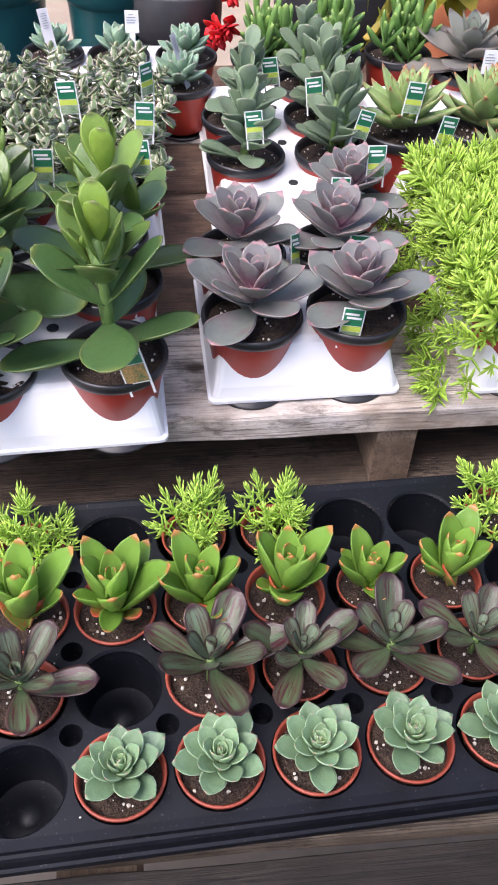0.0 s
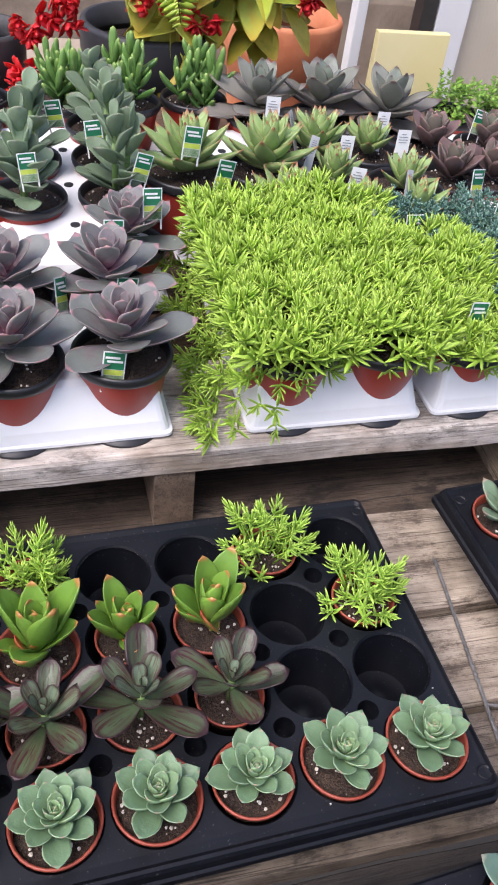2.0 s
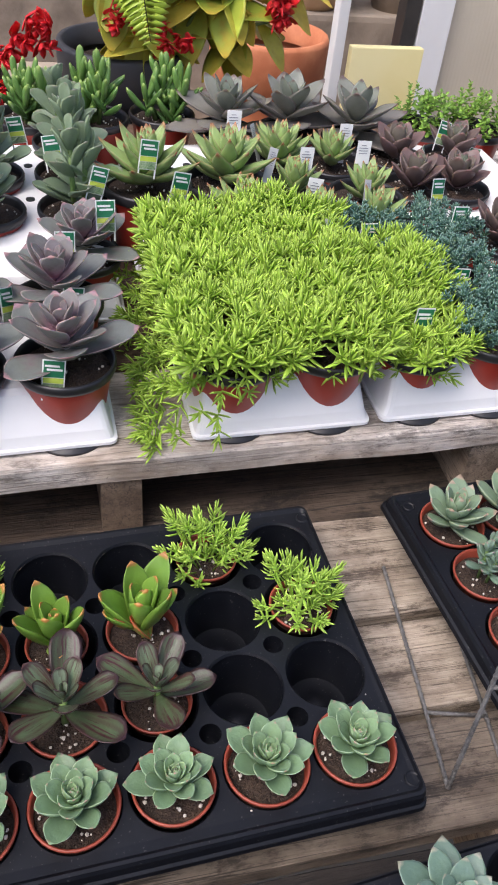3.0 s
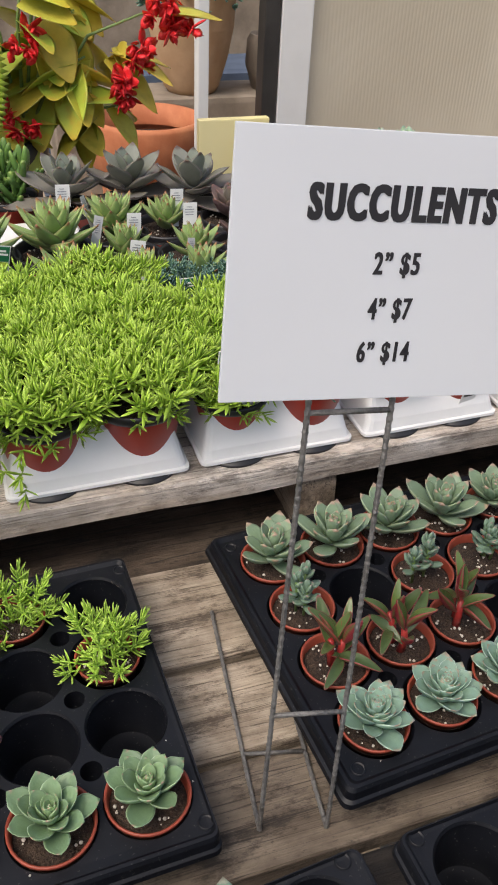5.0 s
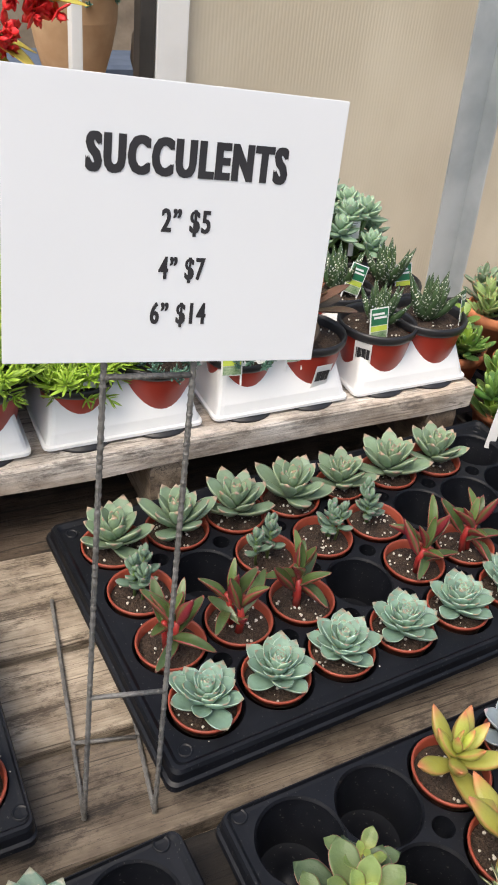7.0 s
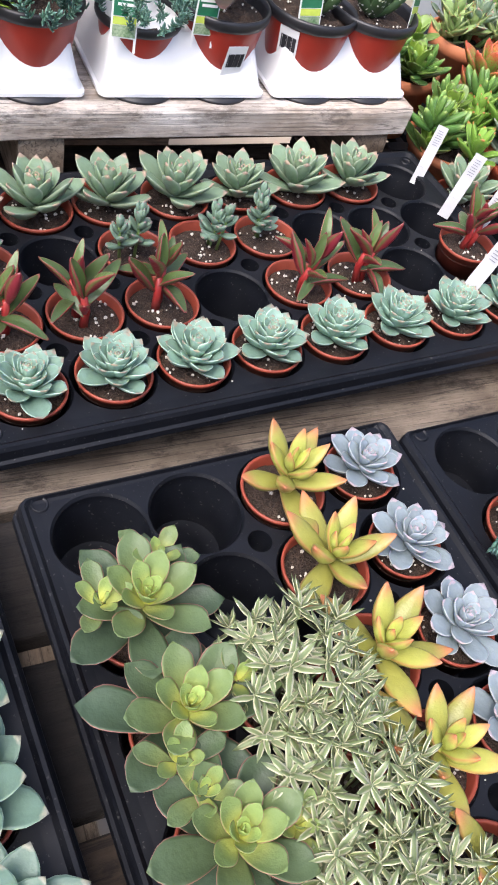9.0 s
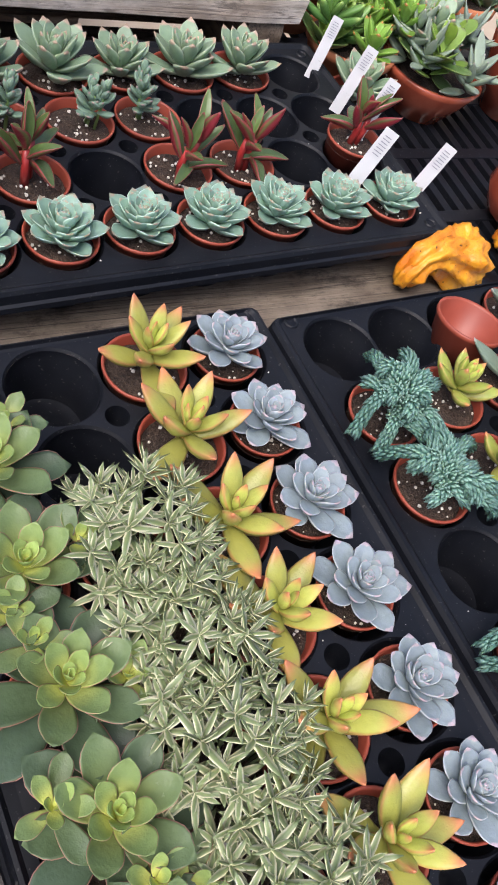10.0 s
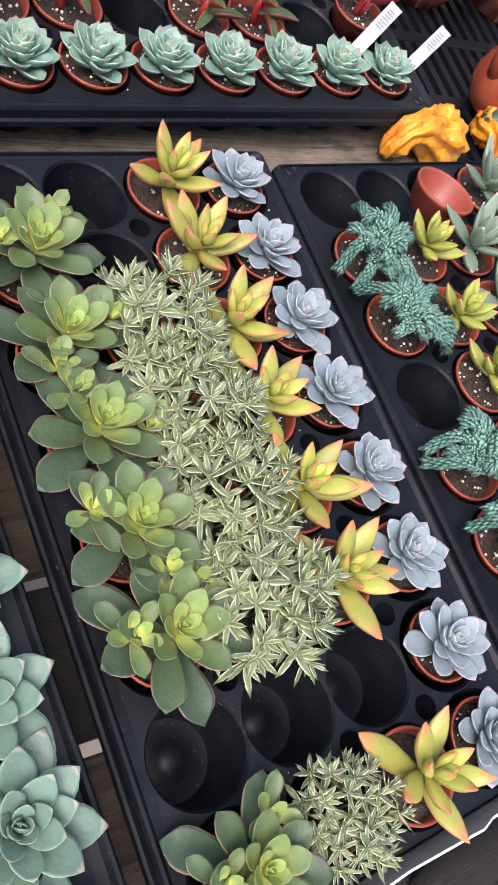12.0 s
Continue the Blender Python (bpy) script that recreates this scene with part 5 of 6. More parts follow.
def lettering(text, parent, m, width, height, material, weight):
    """One line of heavy condensed capitals, width by height, centred."""
    cu = bpy.data.curves.new("text", "FONT")
    cu.body, cu.size, cu.offset, cu.align_x, cu.align_y, cu.resolution_u = text, 1.0, 0.68 * weight, "CENTER", "CENTER", 3
    cu.extrude = 0.0
    cu.space_character = 1.22 if len(text) > 8 else 1.16
    ob = bpy.data.objects.new("text", cu)
    scene.collection.objects.link(ob)
    me = bpy.data.meshes.new_from_object(ob.evaluated_get(bpy.context.evaluated_depsgraph_get()))
    bpy.data.objects.remove(ob)
    bm = bmesh.new()
    bm.from_mesh(me)
    for v in bm.verts:
        v.co.z = 0.00030
    first = bm.verts[:] + bm.edges[:] + bm.faces[:]
    for k, shift in enumerate((-weight, weight)):
        for g in bmesh.ops.duplicate(bm, geom=first)["geom"]:
            if isinstance(g, bmesh.types.BMVert):
                g.co += Vector((shift, 0, 0.00006 * (k + 1)))
    xs, ys = [v.co.x for v in bm.verts], [v.co.y for v in bm.verts]
    sx, sy = width / (max(xs) - min(xs)), height / (max(ys) - min(ys))
    for v in bm.verts:
        v.co.x, v.co.y = (v.co.x - (max(xs) + min(xs)) / 2) * sx, (v.co.y - (max(ys) + min(ys)) / 2) * sy
    bm.to_mesh(me)
    bm.free()
    me.materials.clear()
    me.materials.append(material)
    return child("lettering", me, parent, m)


for text, cx, cy, wd, ht, weight in (("SUCCULENTS", 0.0045, 0.0385, 0.1124, 0.0198, 0.050), ("2\u201d $5", 0.0044, 0.0051, 0.0283, 0.0146, 0.028), ("4\u201d $7", 0.0040, -0.0209, 0.0271, 0.0146, 0.028), ("6\u201d $14", 0.0039, -0.0467, 0.0332, 0.0146, 0.028)):
    lettering(text, sign, SM @ pose(cx, cy, 0.0), wd, ht, M["ink"], weight)


def ribbed_rod(points, r):
    """A ribbed steel rod: every other ring stands proud."""
    fine = []
    for p, q in zip(points, points[1:]):
        n = max(2, int((Vector(q) - Vector(p)).length / 0.0022))
        fine += [Vector(p).lerp(Vector(q), k / n) for k in range(n)]
    fine.append(Vector(points[-1]))
    v, f = tube(fine, r, seg=8)
    v = [fine[i // 8] + (c - fine[i // 8]) * (1.16 if (i // 8) % 3 == 0 else 0.95) for i, c in enumerate(v)]
    return mesh_of("rod", v, f, M["steel"], smooth=False)


rod = 0.0019
fl, fr = Vector((0.385, 0.310, DECK + 0.003)), Vector((0.4370, 0.296, DECK + 0.003))
ul = fl.lerp(SM @ Vector((-0.0360, -0.0762, -0.007)), 1.15)
ur = fr.lerp(SM @ Vector((0.0185, -0.0757, -0.007)), 1.15)
t0, t1 = Vector((0.413, 0.543, DECK + 0.003)), Vector((0.467, 0.535, DECK + 0.003))
for foot, head, tail in ((fl, ul, t0), (fr, ur, t1)):
    child("leg_wire", ribbed_rod([head, foot], rod), sign)
    child("foot_wire", ribbed_rod([foot, tail], rod), sign)
for p, q in ((fl.lerp(ul, 0.28), fr.lerp(ur, 0.28)), (fl.lerp(ul, 0.845), fr.lerp(ur, 0.845)), (fl.lerp(t0, 0.29), fr.lerp(t1, 0.29))):
    child("cross_wire", mesh_of("cross_wire", *tube([p, q], rod), M["steel"]), sign)


# ---- surroundings ----
def slab(name, x0, x1, y0, y1, z0, z1, material, label, category, bevel=0.004):
    bm = box(bmesh.new(), x0, x1, y0, y1, z0, z1, bevel)
    me = bpy.data.meshes.new(name)
    bm.to_mesh(me)
    bm.free()
    me.materials.append(material)
    return tagged(new(name, me), label, category, kind="structure")


m, nt, b = mat_new("twinwall_panel", 0.45)
wave = nt.nodes.new("ShaderNodeTexWave")
wave.wave_type, wave.bands_direction = "BANDS", "X"
wave.inputs["Scale"].default_value = 32.0
nt.links.new(coords(nt), wave.inputs["Vector"])
stain = noise_tex(nt, coords(nt, "Object", (1, 1, 0.6)), 2.0, 4)
nt.links.new(mix(nt, ramp(nt, stain, 0.35, 0.7), (0.52, 0.46, 0.35), (0.64, 0.58, 0.46)), b.inputs["Base Color"])
bump(nt, b, wave.outputs[1], 0.12, 0.003)
M["panel"] = m
slab("wall_back", 1.085, 4.2, 2.03, 2.05, -0.62, 1.9, M["panel"], "translucent beige ribbed greenhouse wall panel", "wall")
slab("door_edge", 0.962, 1.000, 2.0, 2.05, -0.62, 2.0, M["dark_metal"], "dark bronze edge of the open doorway", "door frame")
slab("door_jamb", 1.003, 1.084, 2.0, 2.06, -0.62, 2.0, M["alu"], "white aluminium door jamb of the greenhouse", "door frame")
slab("mullion", 0.800, 0.826, 2.0, 2.04, -0.62, 2.0, M["alu"], "narrow white aluminium mullion", "window frame")
slab("wall_far", -3.0, 4.0, 4.2, 4.4, -0.62, 1.6, M["stone"], "brown stone wall beyond the doorway", "wall")
post = thing("post", "galvanised steel angle post of the greenhouse", "post", pose(1.79, 1.72, 0, 0, -3.0, 0), kind="structure")
part("flange", box(bmesh.new(), -0.065, 0.065, 0.0, 0.006, -0.66, 2.0, 0.002), M["galv"], post)
part("web", box(bmesh.new(), 0.010, 0.016, -0.060, -0.0005, -0.66, 2.0, 0.002), M["galv"], post)


def lathed_pot(name, label, x, y, z, prof, material, seg=40):
    e = thing(name, label, "planter", pose(x, y, z))
    child("body", mesh_of("body", *lathe(prof[:5], seg), material), e)
    child("rim", mesh_of("rim", *lathe(prof[4:-1], seg), material), e)
    child("soil", soil_mesh(prof[-2][0], 3), e, Matrix.Translation((0, 0, prof[-1][1])))
    return e


def big_pot_profile(r, h):
    return [(0.0, 0.0), (r * 0.68, 0.0), (r * 0.70, 0.01), (r * 0.84, h * 0.72), (r * 0.86, h * 0.75), (r * 0.97, h * 0.78), (r * 1.0, h * 0.98), (r * 0.97, h), (r * 0.90, h), (r * 0.88, h * 0.9), (0.0, h * 0.88)]


BACK = -0.20
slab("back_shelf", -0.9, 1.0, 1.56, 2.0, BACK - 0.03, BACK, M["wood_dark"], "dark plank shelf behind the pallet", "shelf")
lathed_pot("terracotta_planter", "large terracotta planter with a banded rim on the yard ground", 0.775, 2.48, -0.62, big_pot_profile(0.172, 0.625), M["terracotta"])
lathed_pot("grey_planter", "dark grey plastic planter holding red-flowered begonia", 0.28, 1.72, BACK, big_pot_profile(0.13, 0.38), M["dark_pot"])
lathed_pot("grey_planter", "dark grey plastic planter behind the rosettes", -0.03, 1.72, BACK, big_pot_profile(0.085, 0.36), M["dark_pot"])
lathed_pot("teal_planter", "teal glazed ceramic planter", -0.15, 1.78, BACK, big_pot_profile(0.10, 0.42), M["teal"])
lathed_pot("teal_planter", "teal glazed ceramic planter", -0.37, 1.80, BACK, big_pot_profile(0.11, 0.42), M["teal"])
slab("yard_wall", 0.55, 2.1, 2.88, 3.15, -0.62, -0.045, M["stone"], "low stone wall carrying a clay urn beyond the doorway", "wall", 0.02)
URN = [(0.0, 0.0), (0.56, 0.0), (0.66, 0.06), (0.86, 0.35), (0.98, 0.62), (1.0, 0.82), (1.04, 0.90), (1.04, 1.0), (0.94, 1.0), (0.90, 0.94), (0.0, 0.92)]
for x, y, r, h, label in ((1.050, 3.00, 0.150, 0.34, "tan clay urn of trailing succulents on the yard wall"),):
    e = lathed_pot("tan_planter", label, x, y, -0.045, [(a * r, b * h) for a, b in URN], M["tan"])
    fol, rg, tpl = Foliage(), random.Random(int(x * 1000)), little_leaf(0.5, 0.2, 0.2)
    for _ in range(160):
        a, d = rg.uniform(0, 6.28), r * 1.15 * rg.random() ** 0.5
        spray(fol, rg, tpl, (d * math.cos(a), d * math.sin(a), h + rg.uniform(-0.02, 0.06) - (0.05 if d > r else 0)), (math.cos(a), math.sin(a), 0.8), 9, 0.022, (0.2, 1.2), 0.008)
    child("foliage", fol.mesh("foliage", M["tails"]), e, label="blue-green trailing foliage", kind="stuff")
lathed_pot("barrel_planter", "dark brown barrel planter beyond the doorway", 1.36, 3.00, -0.045, [(0.0, 0.0), (0.08, 0.0), (0.105, 0.08), (0.10, 0.16), (0.09, 0.18), (0.08, 0.18), (0.075, 0.16), (0.0, 0.15)], M["stone"])
slab("cloth_bale", 0.55, 1.6, 3.3, 3.7, -0.62, -0.05, M["blue"], "slate blue cloth-covered bale in the yard", "bale", 0.05)
slab("card_box", 0.690, 0.836, 1.595, 1.615, BACK, 0.216, M["yellow_card"], "pale cardboard sheet standing on edge", "card", 0.002)

# red-flowered begonia hanging over the planters
beg = thing("begonia", "begonia with drooping red flowers and yellowing leaves", "begonia", pose(0.36, 1.66, 0.17))
rng = random.Random(5)
me = leaf_mesh("begonia", M["begonia"], width=0.62, thick=0.02, cup=0.10, curl=-0.15, widest=0.45, point=0.75, foot=0.45)
for s in range(14):
    a, d, h = rng.uniform(0, 6.28), rng.uniform(0.05, 0.23), rng.uniform(0.03, 0.36)
    p = Vector((d * math.cos(a) * 1.2, d * math.sin(a) * 0.5, h))
    woody([(0, 0, 0), (p.x * 0.5, p.y * 0.5, h * 0.8), p], 0.004, 0.002, beg)
    for i in range(7):
        add_leaf(beg, me, p * rng.uniform(0.5, 1.0), rng.uniform(0, 6.28), radians(rng.uniform(-75, 10)), rng.uniform(0.085, 0.14), rng.uniform(-0.5, 0.5), rng.random())
tpl = little_leaf(0.7, 0.04, 0.2)
for cx, cy, cz in ((0.222, -0.06, 0.160), (0.295, -0.06, 0.215), (0.262, -0.06, 0.235), (0.012, -0.06, 0.195), (-0.006, -0.06, 0.053), (-0.10, -0.06, 0.082), (0.175, -0.06, 0.094), (-0.244, -0.06, 0.045), (-0.300, -0.06, 0.029), (-0.327, -0.06, -0.061), (0.190, -0.06, 0.130)):
    fol = Foliage()
    for _ in range(8):
        p = (cx + rng.uniform(-0.025, 0.025), cy + rng.uniform(-0.02, 0.02), cz + rng.uniform(-0.025, 0.025))
        spray(fol, rng, tpl, p, (rng.uniform(-1, 1), -0.5, rng.uniform(-1, 0.3)), 6, 0.028, (0.1, 1.0), 0.006)
    child("flower", fol.mesh("flower", M["petal"]), beg, label="drooping red flowers")

fern = thing("fern", "bright green fern frond arching over the planters", "fern", pose(0.22, 1.6, 0.30))
fol, tpl = Foliage(), little_leaf(0.30, 0.02, -0.12)
ends = [(Vector((0.0, -0.07, 0.15)), Vector((0.062, -0.10, 0.07)), Vector((0.078, -0.10, -0.059))), (Vector((-0.02, 0.02, 0.16)), Vector((-0.09, -0.05, 0.15)), Vector((-0.16, -0.08, 0.06))), (Vector((0.0, 0.04, 0.15)), Vector((-0.05, 0.02, 0.20)), Vector((-0.12, 0.0, 0.16)))]
for p0, p1, p2 in ends:
    for i in range(26):
        s = i / 25
        p = p0.lerp(p1, s).lerp(p1.lerp(p2, s), s)
        d = ((p1 - p0) * (1 - s) + (p2 - p1) * s).normalized()
        out = d.cross(Vector((0, -1, 0.25))).normalized()
        face = out.cross(d)
        for side in (-1, 1):
            ln = 0.066 * math.sin(math.pi * min(1, 0.30 + 0.66 * s)) ** 0.8 + 0.004
            yv = (out * side * 0.92 + d * 0.38 - face * 0.10).normalized()
            zv = face if face.y < 0 else -face
            xv = yv.cross(zv).normalized()
            m = Matrix((xv, yv, xv.cross(yv))).transposed().to_4x4()
            m.translation = p
            fol.put(tpl, m @ Matrix.Scale(ln, 4))
    child("midrib", mesh_of("midrib", *tube([p0.lerp(p1, q).lerp(p1.lerp(p2, q), q) + Vector((0, -0.002, 0)) for q in (0, 0.25, 0.5, 0.75, 1)], 0.0016, 0.0006, 6), M["wood_dark"]), fern)
child("frond", fol.mesh("frond", M["fern"]), fern, kind="stuff")


# ---- right-hand side: slotted table, gourds, clay bird planter, bowls ----
table = thing("slotted_table", "black slotted plastic display table beside the bench", "table")
tx0, tx1, ty0, ty1, tz = 1.03, 1.42, 0.285, 1.10, -0.005
rim_pts = []
for qx, qy, a0 in ((tx1 - 0.15, ty1 - 0.15, 0), (tx0 + 0.15, ty1 - 0.15, 90), (tx0 + 0.15, ty0 + 0.15, 180), (tx1 - 0.15, ty0 + 0.15, 270)):
    for k in range(7):
        a = radians(a0 + 15 * k)
        rim_pts.append((qx + 0.15 * math.cos(a), qy + 0.15 * math.sin(a)))
verts, faces = [], []
n = len(rim_pts)
cxm, cym = (tx0 + tx1) / 2, (ty0 + ty1) / 2
for inset, z in ((0.0, tz - 0.035), (0.0, tz - 0.004), (0.004, tz), (0.03, tz), (0.032, tz - 0.02)):
    for x, y in rim_pts:
        d = Vector((cxm - x, cym - y)).normalized() * inset
        verts.append((x + d.x, y + d.y, z))
for i in range(4):
    for k in range(n):
        a, b = i * n + k, i * n + (k + 1) % n
        faces.append((a, b, b + n, a + n))
child("frame", mesh_of("frame", verts, faces, M["tray"]), table)
slat = box(bmesh.new(), -0.0055, 0.0055, -0.055, 0.055, -0.012, 0.0, 0.001)
slat_me = bpy.data.meshes.new("slat")
slat.to_mesh(slat_me)
slat.free()
slat_me.materials.append(M["tray"])
rib = box(bmesh.new(), -0.19, 0.19, -0.009, 0.009, -0.014, 0.001, 0.001)
rib_me = bpy.data.meshes.new("rib")
rib.to_mesh(rib_me)
rib.free()
rib_me.materials.append(M["tray"])
for j in range(7):
    yc = ty0 + 0.085 + j * 0.108
    for i in range(17):
        child("slat", slat_me, table, Matrix.Translation((tx0 + 0.045 + i * 0.0215, yc, tz - 0.001)))
    if j < 6:
        child("rib", rib_me, table, Matrix.Translation((cxm, yc + 0.054, tz - 0.001)))
for lx in (tx0 + 0.08, tx1 - 0.08):
    for ly in (ty0 + 0.08, ty1 - 0.08):
        bm = box(bmesh.new(), lx - 0.025, lx + 0.025, ly - 0.025, ly + 0.025, -0.62, tz - 0.013, 0.004)
        part("leg", bm, M["tray"], table)


def gourd(x, y, z, rot, s, label, green=False):
    e = thing("gourd", label, "gourd", pose(x, y, z, 0, 0, rot) @ Matrix.Scale(s, 4), "ornamental gourds")
    pts = [(-0.044, 0, 0.012, 0.010), (-0.046, 0, 0.026, 0.013), (-0.036, 0, 0.040, 0.014), (-0.018, 0.002, 0.044, 0.016), (0.0, 0.002, 0.036, 0.024), (0.018, 0, 0.030, 0.029), (0.036, -0.002, 0.028, 0.026), (0.050, -0.002, 0.027, 0.015), (0.055, 0, 0.027, 0.003)]
    fine = []
    for i in range(len(pts) - 1):
        for q in range(4):
            fine.append(tuple(pts[i][c] + (pts[i + 1][c] - pts[i][c]) * q / 4 for c in range(4)))
    pts = fine + [pts[-1]]
    verts, faces, seg = [], [], 48
    for i, (px, py, pz, r) in enumerate(pts):
        q = pts[min(i + 1, len(pts) - 1)]
        o = pts[max(i - 1, 0)]
        d = Vector((q[0] - o[0], q[1] - o[1], q[2] - o[2])).normalized()
        r = max(r, 0.002)
        s1 = d.cross(Vector((0, 1, 0))).normalized()
        u1 = Vector((0, 1, 0))
        for k in range(seg):
            a = 2 * math.pi * k / seg
            rr = r * (1 + 0.13 * math.cos(8 * a + i * 0.12) + 0.30 * noise.noise((math.cos(a) * 1.6, math.sin(a) * 1.6, i * 0.22 + s * 9)) + 0.35 * max(0.0, noise.noise((math.cos(a) * 5, math.sin(a) * 5, i * 0.7))))
            verts.append(Vector((px, py, pz)) + s1 * rr * math.cos(a) + u1 * rr * math.sin(a))
    for i in range(len(pts) - 1):
        for k in range(seg):
            a, b = i * seg + k, i * seg + (k + 1) % seg
            faces.append((a, a + seg, b + seg, b))
    faces += [tuple(range(seg)), tuple(range((len(pts) - 1) * seg, len(pts) * seg))[::-1]]
    child("skin", mesh_of("skin", verts, faces, M["gourd"]), e)
    child("stalk", mesh_of("stalk", *tube([(-0.044, 0, 0.014), (-0.042, 0.001, 0.004), (-0.038, 0.003, 0.001)], 0.0042, 0.0028, 8), M["tan_wood"]), e, label="dry tan stalk")
    if green:
        child("cap", mesh_of("cap", *lathe([(0.001, 0.060), (0.012, 0.058), (0.022, 0.048), (0.026, 0.036), (0.024, 0.024)], 14), M["gourd_green"]), e, pose(0.018, 0, 0.004), "dark green cap")
    return e


gourd(1.012, 0.322, DECK, 10, 1.0, "warty yellow-orange ornamental gourd with a curved neck")
gourd(1.150, 0.350, -0.005, 75, 0.70, "small orange and dark green ornamental gourd", True)

# empty pot leaning in the fourth tray
e = thing("empty_pot", "empty terracotta-coloured plastic pot standing in the tray", "plant pot", pose(D2(3, 1)[0] - 0.008, D2(3, 1)[1] - 0.012, TOP + 0.014, -8, 6, 0))
child("pot", mesh_of("pot", *lathe([(0.0, -0.045), (0.021, -0.046), (0.0310, 0.001), (0.0325, 0.002), (0.0328, 0.006), (0.0315, 0.0065), (0.0300, 0.004), (0.0205, -0.040), (0.0, -0.041)], 36), M["pot"]), e)

# clay bird planter
bird = thing("bird_planter", "glazed terracotta bird-shaped planter with a curled handle", "planter", pose(1.208, 0.412, tz) @ Matrix.Scale(0.93, 4))
prof = [(0.0, 0.0), (0.035, 0.0), (0.048, 0.012), (0.060, 0.040), (0.056, 0.068), (0.046, 0.085), (0.044, 0.092), (0.040, 0.092), (0.040, 0.084), (0.0, 0.080)]
v, f = lathe(prof, 40)
v = [(x * (1.25 if x > 0 else 1.05), y * 0.95, z + (0.014 * (x / 0.06) ** 2 if x > 0.03 else 0)) for x, y, z in v]
child("body", mesh_of("body", v, f, M["glaze"]), bird)
child("handle", mesh_of("handle", *tube([(-0.045, 0, 0.060), (-0.058, 0, 0.085), (-0.066, 0, 0.105), (-0.060, 0, 0.122), (-0.046, 0.004, 0.120), (-0.044, 0.006, 0.105)], 0.016, 0.006, 12), M["glaze"]), bird)
child("tail", mesh_of("tail", *tube([(0.055, 0, 0.060), (0.080, 0, 0.078), (0.094, 0, 0.086)], 0.026, 0.008, 12), M["glaze"]), bird)
me = LEAVES["graptov"]
rng = random.Random(3)
for s in range(6):
    cx, cy = rng.uniform(-0.026, 0.026), rng.uniform(-0.026, 0.026)
    for i in range(12):
        add_leaf(bird, me, (cx, cy, 0.088 + 0.012 * i / 11 + 0.02 * rng.random()), i * 2.4, radians(12 + 62 * i / 11), 0.026 - 0.008 * i / 11, 0, i / 11)


def bowl(x, y, z, r, h, label, leaf_key, seed, heads, leaf_len, low=8):
    e = thing("succulent_bowl", label, "planter", pose(x, y, z))
    child("bowl", mesh_of("bowl", *lathe([(0.0, 0.0), (r * 0.6, 0.0), (r * 0.9, h * 0.6), (r * 1.0, h * 0.85), (r * 1.05, h), (r * 0.98, h * 1.02), (r * 0.93, h * 0.9), (r * 0.90, h * 0.80)], 44), M["glaze"]), e)
    child("soil", soil_mesh(r * 0.93, seed), e, Matrix.Translation((0, 0, h * 0.88)))
    rg = random.Random(seed)
    for s in range(heads):
        a, d = rg.uniform(0, 6.28), r * 0.85 * rg.random() ** 0.5
        key = leaf_key[s % len(leaf_key)]
        for i in range(13):
            add_leaf(e, LEAVES[key], (d * math.cos(a), d * math.sin(a), h + 0.03 * rg.random() + 0.02 * i / 12), i * 2.4 + s, radians(low + 66 * i / 12 + rg.uniform(-8, 8)), leaf_len * (1 - 0.4 * i / 12) * rg.uniform(0.85, 1.15), 0, i / 12)
    return e


bowl(1.178, 0.625, tz, 0.064, 0.055, "brown clay bowl of sprawling blue-green succulents", ("grey_long", "graptov", "grey_long", "jade"), 7, 13, 0.052, 2)
bowl(1.33, 0.62, tz, 0.06, 0.09, "textured terracotta pot with pale succulents", ("graptov", "pale_ech"), 12, 6, 0.034)
bowl(1.30, 0.88, tz, 0.08, 0.09, "terracotta pot of green succulents", ("paddle", "agavoides"), 14, 7, 0.05, 20)
plant("graptov", 1.03, 0.565, 0.045, 1.1)


# ---- plant tags ----
def bar(parent, name, w, h, cx, cy, material, off=0.0007):
    return child(name, mesh_of(name, [(cx - w / 2, -off, cy - h / 2), (cx + w / 2, -off, cy - h / 2), (cx + w / 2, -off, cy + h / 2), (cx - w / 2, -off, cy + h / 2), (cx - w / 2, -off + 0.0004, cy - h / 2), (cx + w / 2, -off + 0.0004, cy - h / 2), (cx + w / 2, -off + 0.0004, cy + h / 2), (cx - w / 2, -off + 0.0004, cy + h / 2)], [(0, 1, 2, 3), (7, 6, 5, 4), (0, 4, 5, 1), (1, 5, 6, 2), (2, 6, 7, 3), (3, 7, 4, 0)], material, smooth=False), parent)


TAGS = {}


